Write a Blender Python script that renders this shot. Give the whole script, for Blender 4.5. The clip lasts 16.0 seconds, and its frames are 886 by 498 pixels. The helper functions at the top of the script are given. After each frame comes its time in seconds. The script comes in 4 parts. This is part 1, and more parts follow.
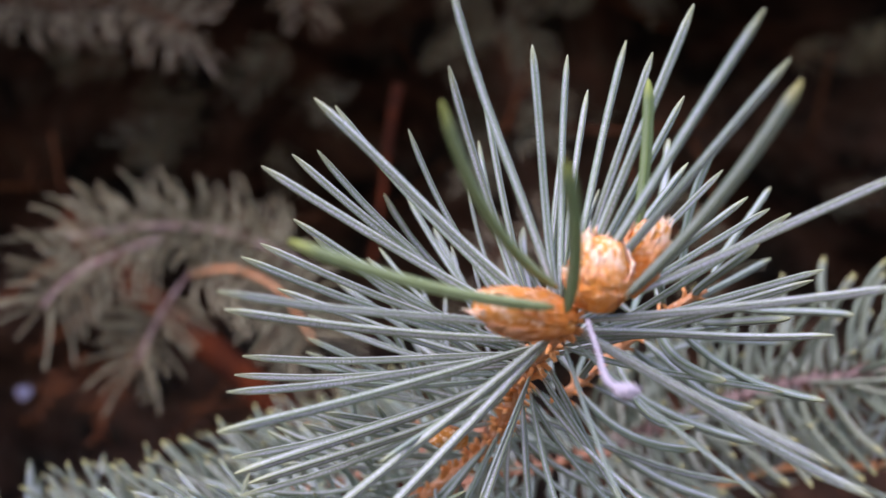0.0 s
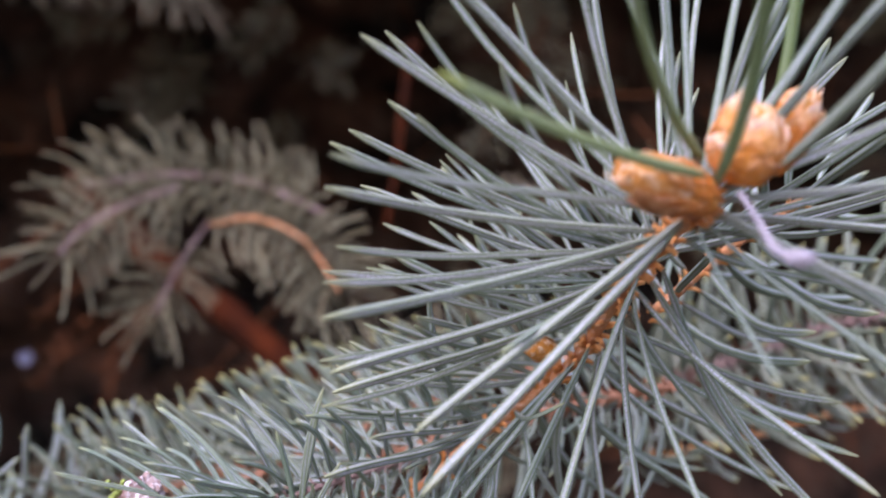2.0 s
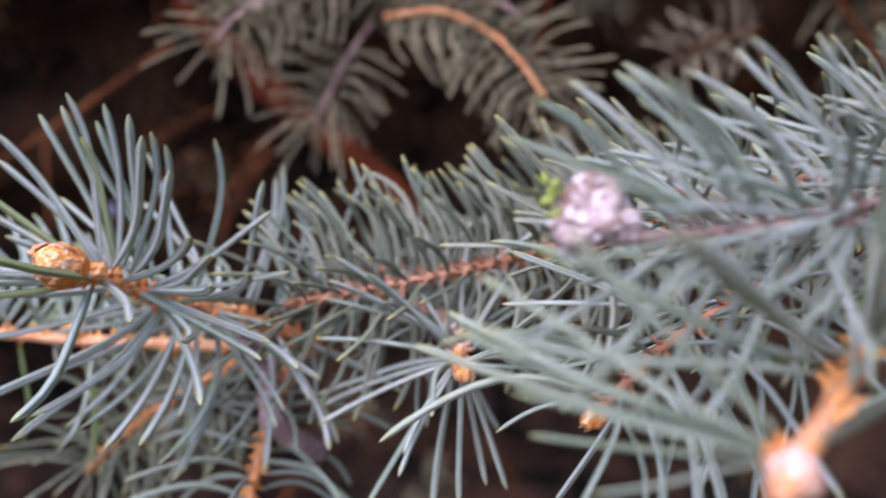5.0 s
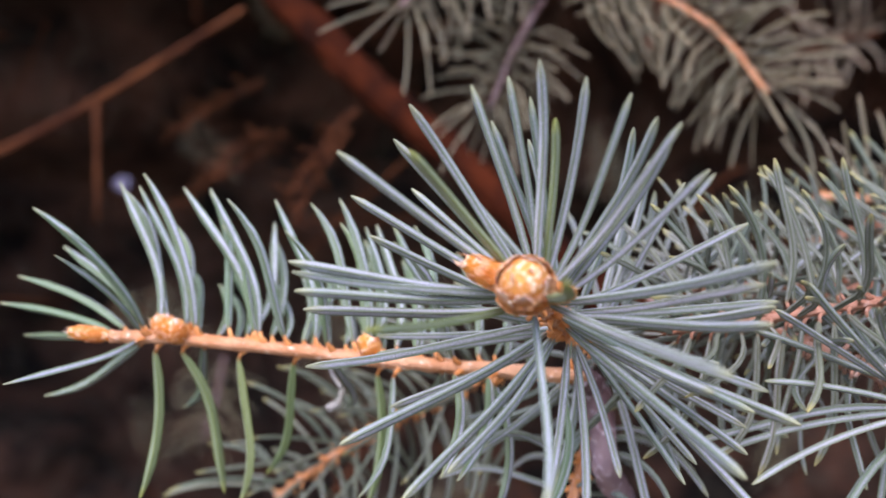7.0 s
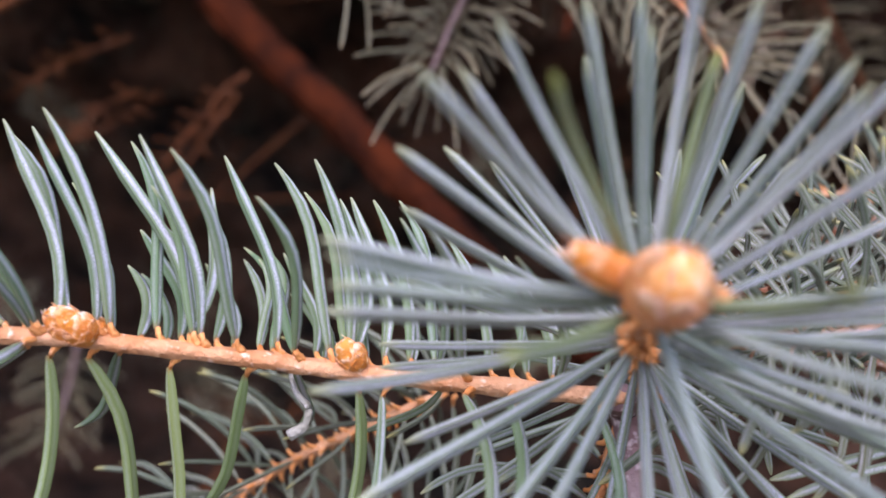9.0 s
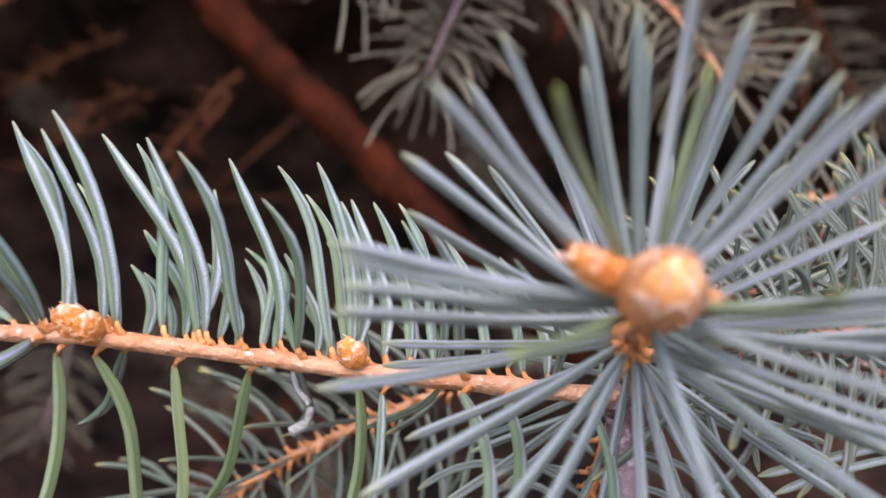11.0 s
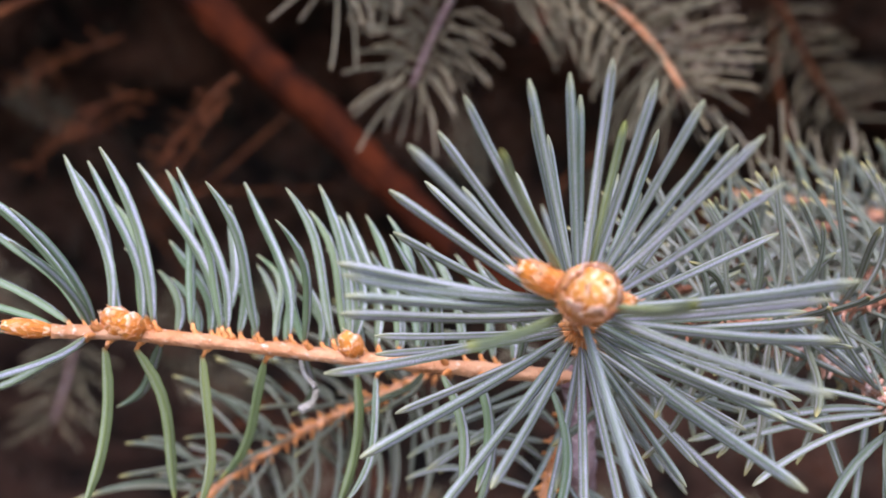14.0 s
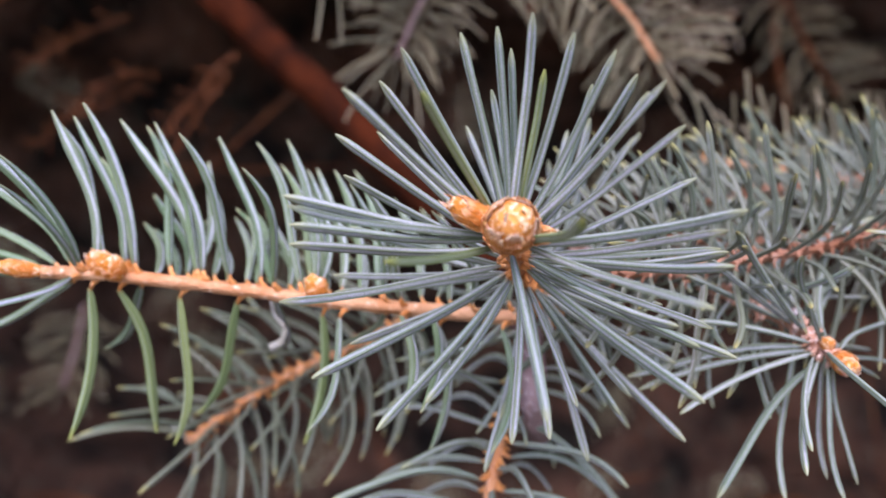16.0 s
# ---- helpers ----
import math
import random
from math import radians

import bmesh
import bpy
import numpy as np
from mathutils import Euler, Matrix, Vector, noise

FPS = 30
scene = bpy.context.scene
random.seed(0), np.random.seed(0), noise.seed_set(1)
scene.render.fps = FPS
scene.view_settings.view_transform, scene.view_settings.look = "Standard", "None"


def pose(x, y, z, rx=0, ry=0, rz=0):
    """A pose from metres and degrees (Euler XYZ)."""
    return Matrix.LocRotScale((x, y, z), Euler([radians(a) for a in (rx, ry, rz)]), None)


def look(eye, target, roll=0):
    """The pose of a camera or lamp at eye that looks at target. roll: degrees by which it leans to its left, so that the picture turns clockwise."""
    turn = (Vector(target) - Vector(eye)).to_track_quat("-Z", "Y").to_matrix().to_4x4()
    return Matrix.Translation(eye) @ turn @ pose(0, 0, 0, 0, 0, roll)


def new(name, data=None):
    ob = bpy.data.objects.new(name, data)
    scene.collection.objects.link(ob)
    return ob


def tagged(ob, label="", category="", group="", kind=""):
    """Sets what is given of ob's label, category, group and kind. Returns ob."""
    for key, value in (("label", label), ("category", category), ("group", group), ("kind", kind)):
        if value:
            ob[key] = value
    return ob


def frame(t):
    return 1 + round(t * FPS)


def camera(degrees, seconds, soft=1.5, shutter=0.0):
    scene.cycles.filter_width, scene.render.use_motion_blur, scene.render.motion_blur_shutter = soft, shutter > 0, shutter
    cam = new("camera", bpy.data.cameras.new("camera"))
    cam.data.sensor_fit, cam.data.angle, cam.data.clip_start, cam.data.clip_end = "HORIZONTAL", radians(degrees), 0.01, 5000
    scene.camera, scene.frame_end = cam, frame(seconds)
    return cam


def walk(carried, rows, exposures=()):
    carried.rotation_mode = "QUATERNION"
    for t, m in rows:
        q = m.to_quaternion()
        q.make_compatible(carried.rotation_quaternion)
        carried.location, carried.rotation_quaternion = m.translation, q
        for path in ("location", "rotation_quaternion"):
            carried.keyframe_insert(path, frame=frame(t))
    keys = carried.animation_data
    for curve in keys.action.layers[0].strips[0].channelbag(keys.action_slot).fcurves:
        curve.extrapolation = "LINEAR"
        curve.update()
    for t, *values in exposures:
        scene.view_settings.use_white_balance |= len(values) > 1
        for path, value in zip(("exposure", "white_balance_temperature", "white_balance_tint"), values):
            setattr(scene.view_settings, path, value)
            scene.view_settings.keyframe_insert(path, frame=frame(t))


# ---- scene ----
# The camera and its way: a hand-held camera, six to sixteen centimetres from the shoots.
cam = camera(55.2, 16.0, shutter=0.25)
cam.data.dof.use_dof = True
cam.data.dof.focus_distance = 0.104
cam.data.dof.aperture_fstop = 15.5
PATH = [
    (0, (0.14049, -0.08082, 1.22098), (0.13243, 0.11601, 1.25553), -5.00),
    (0.5, (0.13906, -0.07863, 1.22040), (0.13120, 0.11843, 1.25366), -4.99),
    (1, (0.13912, -0.07690, 1.21935), (0.13143, 0.12022, 1.25233), -4.94),
    (1.5, (0.13555, -0.07878, 1.21906), (0.12869, 0.11832, 1.25228), -4.75),
    (2, (0.12668, -0.07146, 1.21347), (0.12000, 0.12624, 1.24295), -4.78),
    (2.5, (0.11647, -0.06264, 1.20799), (0.10922, 0.13580, 1.23184), -5.62),
    (3, (0.11054, -0.05586, 1.20517), (0.10200, 0.14294, 1.22528), -5.10),
    (3.5, (0.10234, -0.04854, 1.20321), (0.09242, 0.15051, 1.21992), -3.76),
    (4, (0.09670, -0.04324, 1.20098), (0.08508, 0.15586, 1.21595), -3.25),
    (4.5, (0.08891, -0.03694, 1.19783), (0.07607, 0.16229, 1.20984), -2.48),
    (5, (0.07250, -0.02891, 1.19455), (0.05555, 0.17025, 1.20162), -1.66),
    (5.2, (0.06493, -0.02685, 1.19359), (0.04646, 0.17223, 1.19895), -1.06),
    (7.3, (0.00010, 0.00001, 1.20012), (-0.00029, 0.19999, 1.20320), 0.92),
    (7.5, (-0.00203, 0.00561, 1.19976), (-0.00004, 0.20559, 1.20191), 1.04),
    (8, (-0.00893, 0.01080, 1.20153), (0.00424, 0.21036, 1.20348), 2.59),
    (8.5, (-0.01403, 0.01825, 1.19893), (0.00974, 0.21683, 1.20044), 2.91),
    (9, (-0.01377, 0.02257, 1.19906), (0.01769, 0.22007, 1.20097), 2.91),
    (9.5, (-0.01380, 0.02314, 1.19915), (0.01798, 0.22059, 1.20093), 2.96),
    (11.8, (-0.01747, 0.01254, 1.19921), (0.01844, 0.20927, 1.20125), 2.97),
    (12, (-0.01815, 0.00982, 1.20040), (0.01812, 0.20650, 1.20066), 2.84),
    (12.5, (-0.01930, 0.00626, 1.20119), (0.01682, 0.20297, 1.20081), 2.59),
    (13, (-0.01814, 0.00460, 1.20075), (0.01845, 0.20122, 1.19944), 2.53),
    (13.5, (-0.01815, 0.00206, 1.20224), (0.01856, 0.19865, 1.20094), 2.44),
    (14, (-0.01761, 0.00045, 1.20224), (0.01861, 0.19714, 1.20070), 2.47),
    (14.5, (-0.01551, -0.00007, 1.20067), (0.02002, 0.19674, 1.19877), 2.36),
    (15, (-0.01430, -0.00007, 1.20068), (0.02101, 0.19679, 1.19928), 2.44),
    (15.5, (-0.01498, -0.00511, 1.19983), (0.01948, 0.19189, 1.19804), 2.44),
    (16, (-0.01078, -0.01054, 1.19727), (0.02231, 0.18663, 1.19217), 2.59),
]
walk(cam, [(t, look(eye, target, roll)) for t, eye, target, roll in PATH], [(0, 1.46, 6340, 37), (16, 1.46, 6340, 37)])

# ---- light: an overcast sky above and behind the camera ----
world = bpy.data.worlds.new("overcast_sky")
scene.world = world
world.use_nodes = True
wn = world.node_tree.nodes
sky = wn.new("ShaderNodeTexSky")
sky.sky_type = "NISHITA"
sky.sun_disc = False
sky.sun_elevation = radians(48)
sky.sun_rotation = radians(200)
wn["Background"].inputs["Strength"].default_value = 0.15
world.node_tree.links.new(sky.outputs["Color"], wn["Background"].inputs["Color"])
sun = new("sun", bpy.data.lights.new("sun", "SUN"))
sun.data.energy = 1.6
sun.data.angle = radians(65)
sun.data.color = (1.0, 0.96, 0.9)
sun.matrix_world = look((-0.25, -0.75, 2.4), (0.05, 0.1, 1.2))


# ---- materials ----
def material(name, rough=0.6):
    m = bpy.data.materials.new(name)
    m.use_nodes = True
    t = m.node_tree
    b = t.nodes["Principled BSDF"]
    b.inputs["Roughness"].default_value = rough
    return m, t, b


def node(t, kind, **values):
    n = t.nodes.new(kind)
    for k, v in values.items():
        n.inputs[k.replace("_", " ")].default_value = v
    return n


def ramp(t, fac, stops):
    r = t.nodes.new("ShaderNodeValToRGB")
    e = r.color_ramp.elements
    while len(e) < len(stops):
        e.new(0.5)
    for k, (at, colour) in zip(e, stops):
        k.position, k.color = at, (*colour, 1)
    t.links.new(fac, r.inputs[0])
    return r.outputs[0]


def mixed(t, fac, a, b, mode="MIX"):
    m = t.nodes.new("ShaderNodeMix")
    m.data_type, m.blend_type = "RGBA", mode
    for socket, v in ((m.inputs[0], fac), (m.inputs[6], a), (m.inputs[7], b)):
        if isinstance(v, bpy.types.NodeSocket):
            t.links.new(v, socket)
        else:
            socket.default_value = v if isinstance(v, float) else (*v, 1)
    return m.outputs[2]


def maths(t, op, a, b=0.0):
    m = t.nodes.new("ShaderNodeMath")
    m.operation = op
    for socket, v in zip(m.inputs, (a, b)):
        if isinstance(v, bpy.types.NodeSocket):
            t.links.new(v, socket)
        else:
            socket.default_value = v
    return m.outputs[0]


def bumped(t, b, height, strength, distance):
    n = node(t, "ShaderNodeBump", Strength=strength, Distance=distance)
    t.links.new(height, n.inputs["Height"])
    t.links.new(n.outputs[0], b.inputs["Normal"])


def noise_of(t, scale, detail=4.0, coords="Object", stretch=None):
    c = t.nodes.new("ShaderNodeTexCoord").outputs[coords]
    if stretch:
        mp = t.nodes.new("ShaderNodeMapping")
        mp.inputs["Scale"].default_value = stretch
        t.links.new(c, mp.inputs["Vector"])
        c = mp.outputs[0]
    n = node(t, "ShaderNodeTexNoise", Scale=scale, Detail=detail)
    t.links.new(c, n.inputs["Vector"])
    return n.outputs["Fac"]


def needle_material(name, green, wax, wax_most, tip, dull=False, inner=0.5, broken=0.0):
    """Green needle with rows of whitish wax dots on its faces and a pale pointed tip. UV: u round the needle, v along it."""
    m, t, b = material(name, 0.5)
    uv = t.nodes.new("ShaderNodeTexCoord").outputs["UV"]
    xyz = t.nodes.new("ShaderNodeSeparateXYZ")
    t.links.new(uv, xyz.inputs[0])
    u, v = xyz.outputs[0], xyz.outputs[1]
    own = t.nodes.new("ShaderNodeObjectInfo").outputs["Random"]
    island = t.nodes.new("ShaderNodeNewGeometry").outputs["Random Per Island"]
    r = maths(t, "FRACT", maths(t, "ADD", maths(t, "MULTIPLY", own, 7.31), island))
    # a band of wax rows on each of the four faces, thickest on the inner two; the keels between them stay green
    turns = maths(t, "MULTIPLY", u, 4.0)
    face = maths(t, "FRACT", turns)
    rows = maths(t, "ABSOLUTE", maths(t, "SINE", maths(t, "MULTIPLY", face, math.pi * 3.0)))
    mp = t.nodes.new("ShaderNodeMapping")
    mp.inputs["Scale"].default_value = (30.0, 140.0, 1.0)
    t.links.new(uv, mp.inputs["Vector"])
    dots = node(t, "ShaderNodeTexNoise", Scale=1.0, Detail=2.0)
    t.links.new(mp.outputs[0], dots.inputs["Vector"])
    mp2 = t.nodes.new("ShaderNodeMapping")
    mp2.inputs["Scale"].default_value = (3.0, 7.0, 1.0)
    t.links.new(uv, mp2.inputs["Vector"])
    patch = node(t, "ShaderNodeTexNoise", Scale=1.0, Detail=3.0)
    t.links.new(mp2.outputs[0], patch.inputs["Vector"])
    inside = maths(t, "LESS_THAN", maths(t, "FRACT", maths(t, "ADD", u, 0.25)), 0.5)
    side = maths(t, "FRACT", maths(t, "ADD", maths(t, "MULTIPLY", maths(t, "FLOOR", turns), 0.43), maths(t, "MULTIPLY", r, 9.7)))
    side = maths(t, "ADD", maths(t, "ADD", 0.54 - inner * 0.5, maths(t, "MULTIPLY", side, 0.36)), maths(t, "MULTIPLY", inside, inner))
    band = ramp(t, face, ((0.14, (0, 0, 0)), (0.34, (1, 1, 1)), (0.66, (1, 1, 1)), (0.86, (0, 0, 0))))
    lines = maths(t, "MULTIPLY", band, maths(t, "ADD", 0.62, maths(t, "MULTIPLY", rows, 0.38)))
    lines = maths(t, "ADD", 0.12, maths(t, "MULTIPLY", lines, 0.98))
    waxy = maths(t, "MULTIPLY", lines, maths(t, "ADD", 0.25 - broken * 0.15, ramp(t, dots.outputs["Fac"], ((0.38 + broken * 0.06, (0, 0, 0)), (0.58 + broken * 0.02, (1, 1, 1))))))
    waxy = maths(t, "MULTIPLY", maths(t, "MULTIPLY", waxy, side), maths(t, "ADD", 0.45, maths(t, "MULTIPLY", patch.outputs["Fac"], 1.0)))
    waxy = maths(t, "ADD", maths(t, "MULTIPLY", waxy, 0.92), 0.05)
    waxy = maths(t, "MULTIPLY", waxy, maths(t, "ADD", wax_most - 0.25, maths(t, "MULTIPLY", r, 0.4)))
    base = mixed(t, r, green, tuple(c * k for c, k in zip(green, (1.5, 1.25, 1.0))))
    colour = mixed(t, waxy, base, wax)
    colour = mixed(t, ramp(t, v, ((0.90, (0, 0, 0)), (0.985, (0.75, 0.75, 0.75)))), colour, tip)
    colour = mixed(t, ramp(t, v, ((0.0, (0.6, 0.6, 0.6)), (0.035, (0, 0, 0)))), colour, (0.28, 0.13, 0.03))
    t.links.new(colour, b.inputs["Base Color"])
    b.inputs["Roughness"].default_value = 0.75 if dull else 0.58
    b.inputs["Specular IOR Level"].default_value = 0.25 if dull else 0.2
    b.inputs["Subsurface Weight"].default_value = 0.0
    bumped(t, b, waxy, 0.5, 0.0003)
    return m


NEEDLE = needle_material("waxy_needle", (0.100, 0.168, 0.084), (0.55, 0.585, 0.735), 0.76, (0.34, 0.38, 0.20), inner=0.30)
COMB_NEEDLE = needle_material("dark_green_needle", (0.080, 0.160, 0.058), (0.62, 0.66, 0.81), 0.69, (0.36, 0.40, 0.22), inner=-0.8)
SHOOT_NEEDLE = needle_material("grey_green_needle", (0.098, 0.164, 0.076), (0.60, 0.62, 0.76), 0.86, (0.34, 0.38, 0.20), inner=0.38, broken=0.6)
GREEN_NEEDLE = needle_material("green_needle", (0.118, 0.190, 0.060), (0.46, 0.52, 0.50), 0.44, (0.38, 0.44, 0.10))
# yellow-tipped dull green, darkened with less wax for shade inside the spray
DIMMED_NEEDLE = needle_material("dull_green_needle", (0.080, 0.118, 0.062), (0.50, 0.53, 0.57), 0.57, (0.40, 0.38, 0.13), inner=0.35)
# brownish needle, its colour also darkened for the shade of the crown
SHADED_NEEDLE = needle_material("shaded_needle", (0.106, 0.108, 0.058), (0.40, 0.385, 0.315), 0.62, (0.30, 0.25, 0.15), True)
# the far needle again, lightened in colour where little light reaches
LIFTED_NEEDLE = needle_material("lifted_brown_green_needle", (0.16, 0.145, 0.09), (0.52, 0.47, 0.38), 0.7, (0.34, 0.28, 0.16), True)


def bark_material(name, low, high, crust, scale=900.0, rough=0.6, crusty=0.62, gloss=0.4):
    m, t, b = material(name, rough)
    b.inputs["Specular IOR Level"].default_value = gloss
    fine = noise_of(t, scale, 6.0)
    wide = noise_of(t, scale * 0.16, 3.0)
    colour = mixed(t, ramp(t, wide, ((0.35, (0, 0, 0)), (0.65, (1, 1, 1)))), low, high)
    colour = mixed(t, ramp(t, fine, ((crusty, (0, 0, 0)), (crusty + 0.14, (1, 1, 1)))), colour, crust)
    t.links.new(colour, b.inputs["Base Color"])
    bumped(t, b, fine, 0.7, 0.0010)
    return m


TWIG = bark_material("orange_twig_bark", (0.54, 0.21, 0.07), (0.70, 0.36, 0.17), (0.80, 0.58, 0.44), 1100.0, 0.55, 0.56)
TAN_TWIG = bark_material("tan_twig_bark", (0.50, 0.22, 0.085), (0.68, 0.39, 0.21), (0.82, 0.62, 0.46), 1100.0, 0.65, 0.57)
PALE_TWIG = bark_material("pinkish_twig_bark", (0.28, 0.12, 0.06), (0.40, 0.21, 0.13), (0.50, 0.36, 0.28), 900.0, 0.65)
PEG = bark_material("orange_peg", (0.62, 0.24, 0.06), (0.76, 0.36, 0.12), (0.82, 0.52, 0.30), 900.0, 0.6, 0.6)
FLAKY_TWIG = bark_material("flaky_pink_bark", (0.50, 0.24, 0.14), (0.66, 0.42, 0.31), (0.78, 0.68, 0.63), 1000.0, 0.7, 0.52)
GREY_TWIG = bark_material("grey_old_twig", (0.16, 0.10, 0.09), (0.30, 0.22, 0.20), (0.40, 0.32, 0.30))
OLD_TWIG = bark_material("crusted_grey_pink_bark", (0.20, 0.12, 0.12), (0.40, 0.30, 0.31), (0.62, 0.54, 0.57), 700.0, 0.8, 0.55)


def scale_material(name, low, high, fringe, reach):
    """Papery scale: amber, paling to a fringe of dried resin. UV: v along the scale."""
    m, t, b = material(name, 0.5)
    uv = t.nodes.new("ShaderNodeTexCoord").outputs["UV"]
    xyz = t.nodes.new("ShaderNodeSeparateXYZ")
    t.links.new(uv, xyz.inputs[0])
    own = t.nodes.new("ShaderNodeObjectInfo").outputs["Random"]
    fine = noise_of(t, 5.0, 6.0)
    colour = mixed(t, own, low, high)
    edge = maths(t, "ADD", xyz.outputs[1], maths(t, "MULTIPLY", maths(t, "SUBTRACT", fine, 0.5), 0.8))
    colour = mixed(t, ramp(t, edge, ((reach, (0, 0, 0)), (min(1.0, reach + 0.45), (0.9, 0.9, 0.9)))), colour, fringe)
    colour = mixed(t, ramp(t, noise_of(t, 16.0, 5.0), ((0.50, (0, 0, 0)), (0.72, (0.6, 0.6, 0.6)))), colour, fringe)
    t.links.new(colour, b.inputs["Base Color"])
    b.inputs["Subsurface Weight"].default_value = 0.2
    b.inputs["Specular IOR Level"].default_value = 0.1
    b.inputs["Subsurface Radius"].default_value = (0.0008, 0.0004, 0.0001)
    bumped(t, b, fine, 0.35, 0.04)
    return m


BUD = bark_material("amber_bud", (0.54, 0.19, 0.028), (0.68, 0.31, 0.08), (0.86, 0.62, 0.40), 1300.0, 0.9, 0.50, 0.05)
SCALE = scale_material("papery_bud_scale", (0.51, 0.155, 0.022), (0.64, 0.245, 0.048), (0.82, 0.48, 0.26), 0.62)
RESIN = scale_material("pale_resin_crust", (0.60, 0.23, 0.05), (0.72, 0.34, 0.10), (0.92, 0.72, 0.54), 0.48)
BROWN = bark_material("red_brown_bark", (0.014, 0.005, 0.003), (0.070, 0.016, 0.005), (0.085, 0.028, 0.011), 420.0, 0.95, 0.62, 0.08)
DEAD = bark_material("dead_twig_bark", (0.055, 0.020, 0.010), (0.14, 0.052, 0.020), (0.17, 0.09, 0.05), 300.0, 0.95, 0.62, 0.08)
CRUST = bark_material("pale_pink_crust", (0.22, 0.12, 0.09), (0.50, 0.41, 0.40), (0.76, 0.74, 0.78), 1300.0, 0.9, 0.50)
LICHEN = bark_material("yellow_green_grain", (0.20, 0.28, 0.05), (0.32, 0.40, 0.10), (0.42, 0.48, 0.20), 900.0, 0.8)
WITHERED = bark_material("withered_needle_skin", (0.26, 0.27, 0.22), (0.40, 0.41, 0.38), (0.55, 0.55, 0.56), 900.0, 0.7)
# pale blue painted for a glimmer of sky through the crown
SKY_GLIMMER = bark_material("painted_sky_glimmer", (0.16, 0.16, 0.23), (0.26, 0.26, 0.35), (0.34, 0.34, 0.42), 300.0, 0.8)
THREAD, _, _b = material("white_fluff", 0.9)
_b.inputs["Base Color"].default_value = (0.33, 0.31, 0.35, 1)


# ---- building blocks ----
def cm(x, y, z):
    """A place from centimetres, beside a point 1.2 m above the ground."""
    return Vector((x / 100, y / 100, 1.2 + z / 100))


def mesh_of(name, bm, *mats, smooth=True):
    me = bpy.data.meshes.new(name)
    bm.to_mesh(me)
    bm.free()
    for m in mats:
        me.materials.append(m)
    if smooth:
        for p in me.polygons:
            p.use_smooth = True
    return me


def part(name, bm, mat, parent, label=""):
    ob = new(name, bm if isinstance(bm, bpy.types.Mesh) else mesh_of(name, bm, mat))
    ob.parent = parent
    return tagged(ob, label)


def side_of(d):
    """A unit vector across d, as near to upward as can be."""
    up = Vector((0, 0, 1)) if abs(d.normalized().z) < 0.9 else Vector((0, 1, 0))
    return (up - d * (up @ d) / d.length_squared).normalized()


def spline(points, per=8):
    """A smooth line through the points (Catmull-Rom)."""
    p = [points[0] * 2 - points[1], *points, points[-1] * 2 - points[-2]]
    out = []
    for a, b, c, d in zip(p, p[1:], p[2:], p[3:]):
        for k in range(per):
            u = k / per
            out.append(0.5 * (2 * b + (c - a) * u + (2 * a - 5 * b + 4 * c - d) * u * u + (3 * b - a - 3 * c + d) * u ** 3))
    return out + [points[-1].copy()]


def tube(bm, line, radii, sides=8, rough=0.0, seed=0.0, ridge=0.0, slot=0):
    """A tube along a line, closed at both ends."""
    rings = []
    for i, p in enumerate(line):
        d = (line[min(i + 1, len(line) - 1)] - line[max(i - 1, 0)]).normalized()
        a = side_of(d)
        b = d.cross(a)
        ring = []
        for k in range(sides):
            w = math.tau * k / sides
            v = a * math.cos(w) + b * math.sin(w)
            r = radii[i] * (1 + rough * noise.noise((p + v * radii[i]) * 900 + Vector((seed, 0, 0)))) * (1 + ridge * (k % 2))
            ring.append(bm.verts.new(p + v * r))
        rings.append(ring)
    for r0, r1 in zip(rings, rings[1:]):
        for k in range(sides):
            bm.faces.new((r0[k], r0[(k + 1) % sides], r1[(k + 1) % sides], r1[k])).material_index = slot
    bm.faces.new(rings[0][::-1])
    bm.faces.new(rings[-1])


def along(line, s):
    """The place and the way at s metres along a line (beyond its end: straight on)."""
    for a, b in zip(line, line[1:]):
        n = (b - a).length
        if s <= n:
            return a + (b - a) * (s / n), (b - a).normalized()
        s -= n
    d = (line[-1] - line[-2]).normalized()
    return line[-1] + d * s, d


def length_of(line):
    return sum((b - a).length for a, b in zip(line, line[1:]))


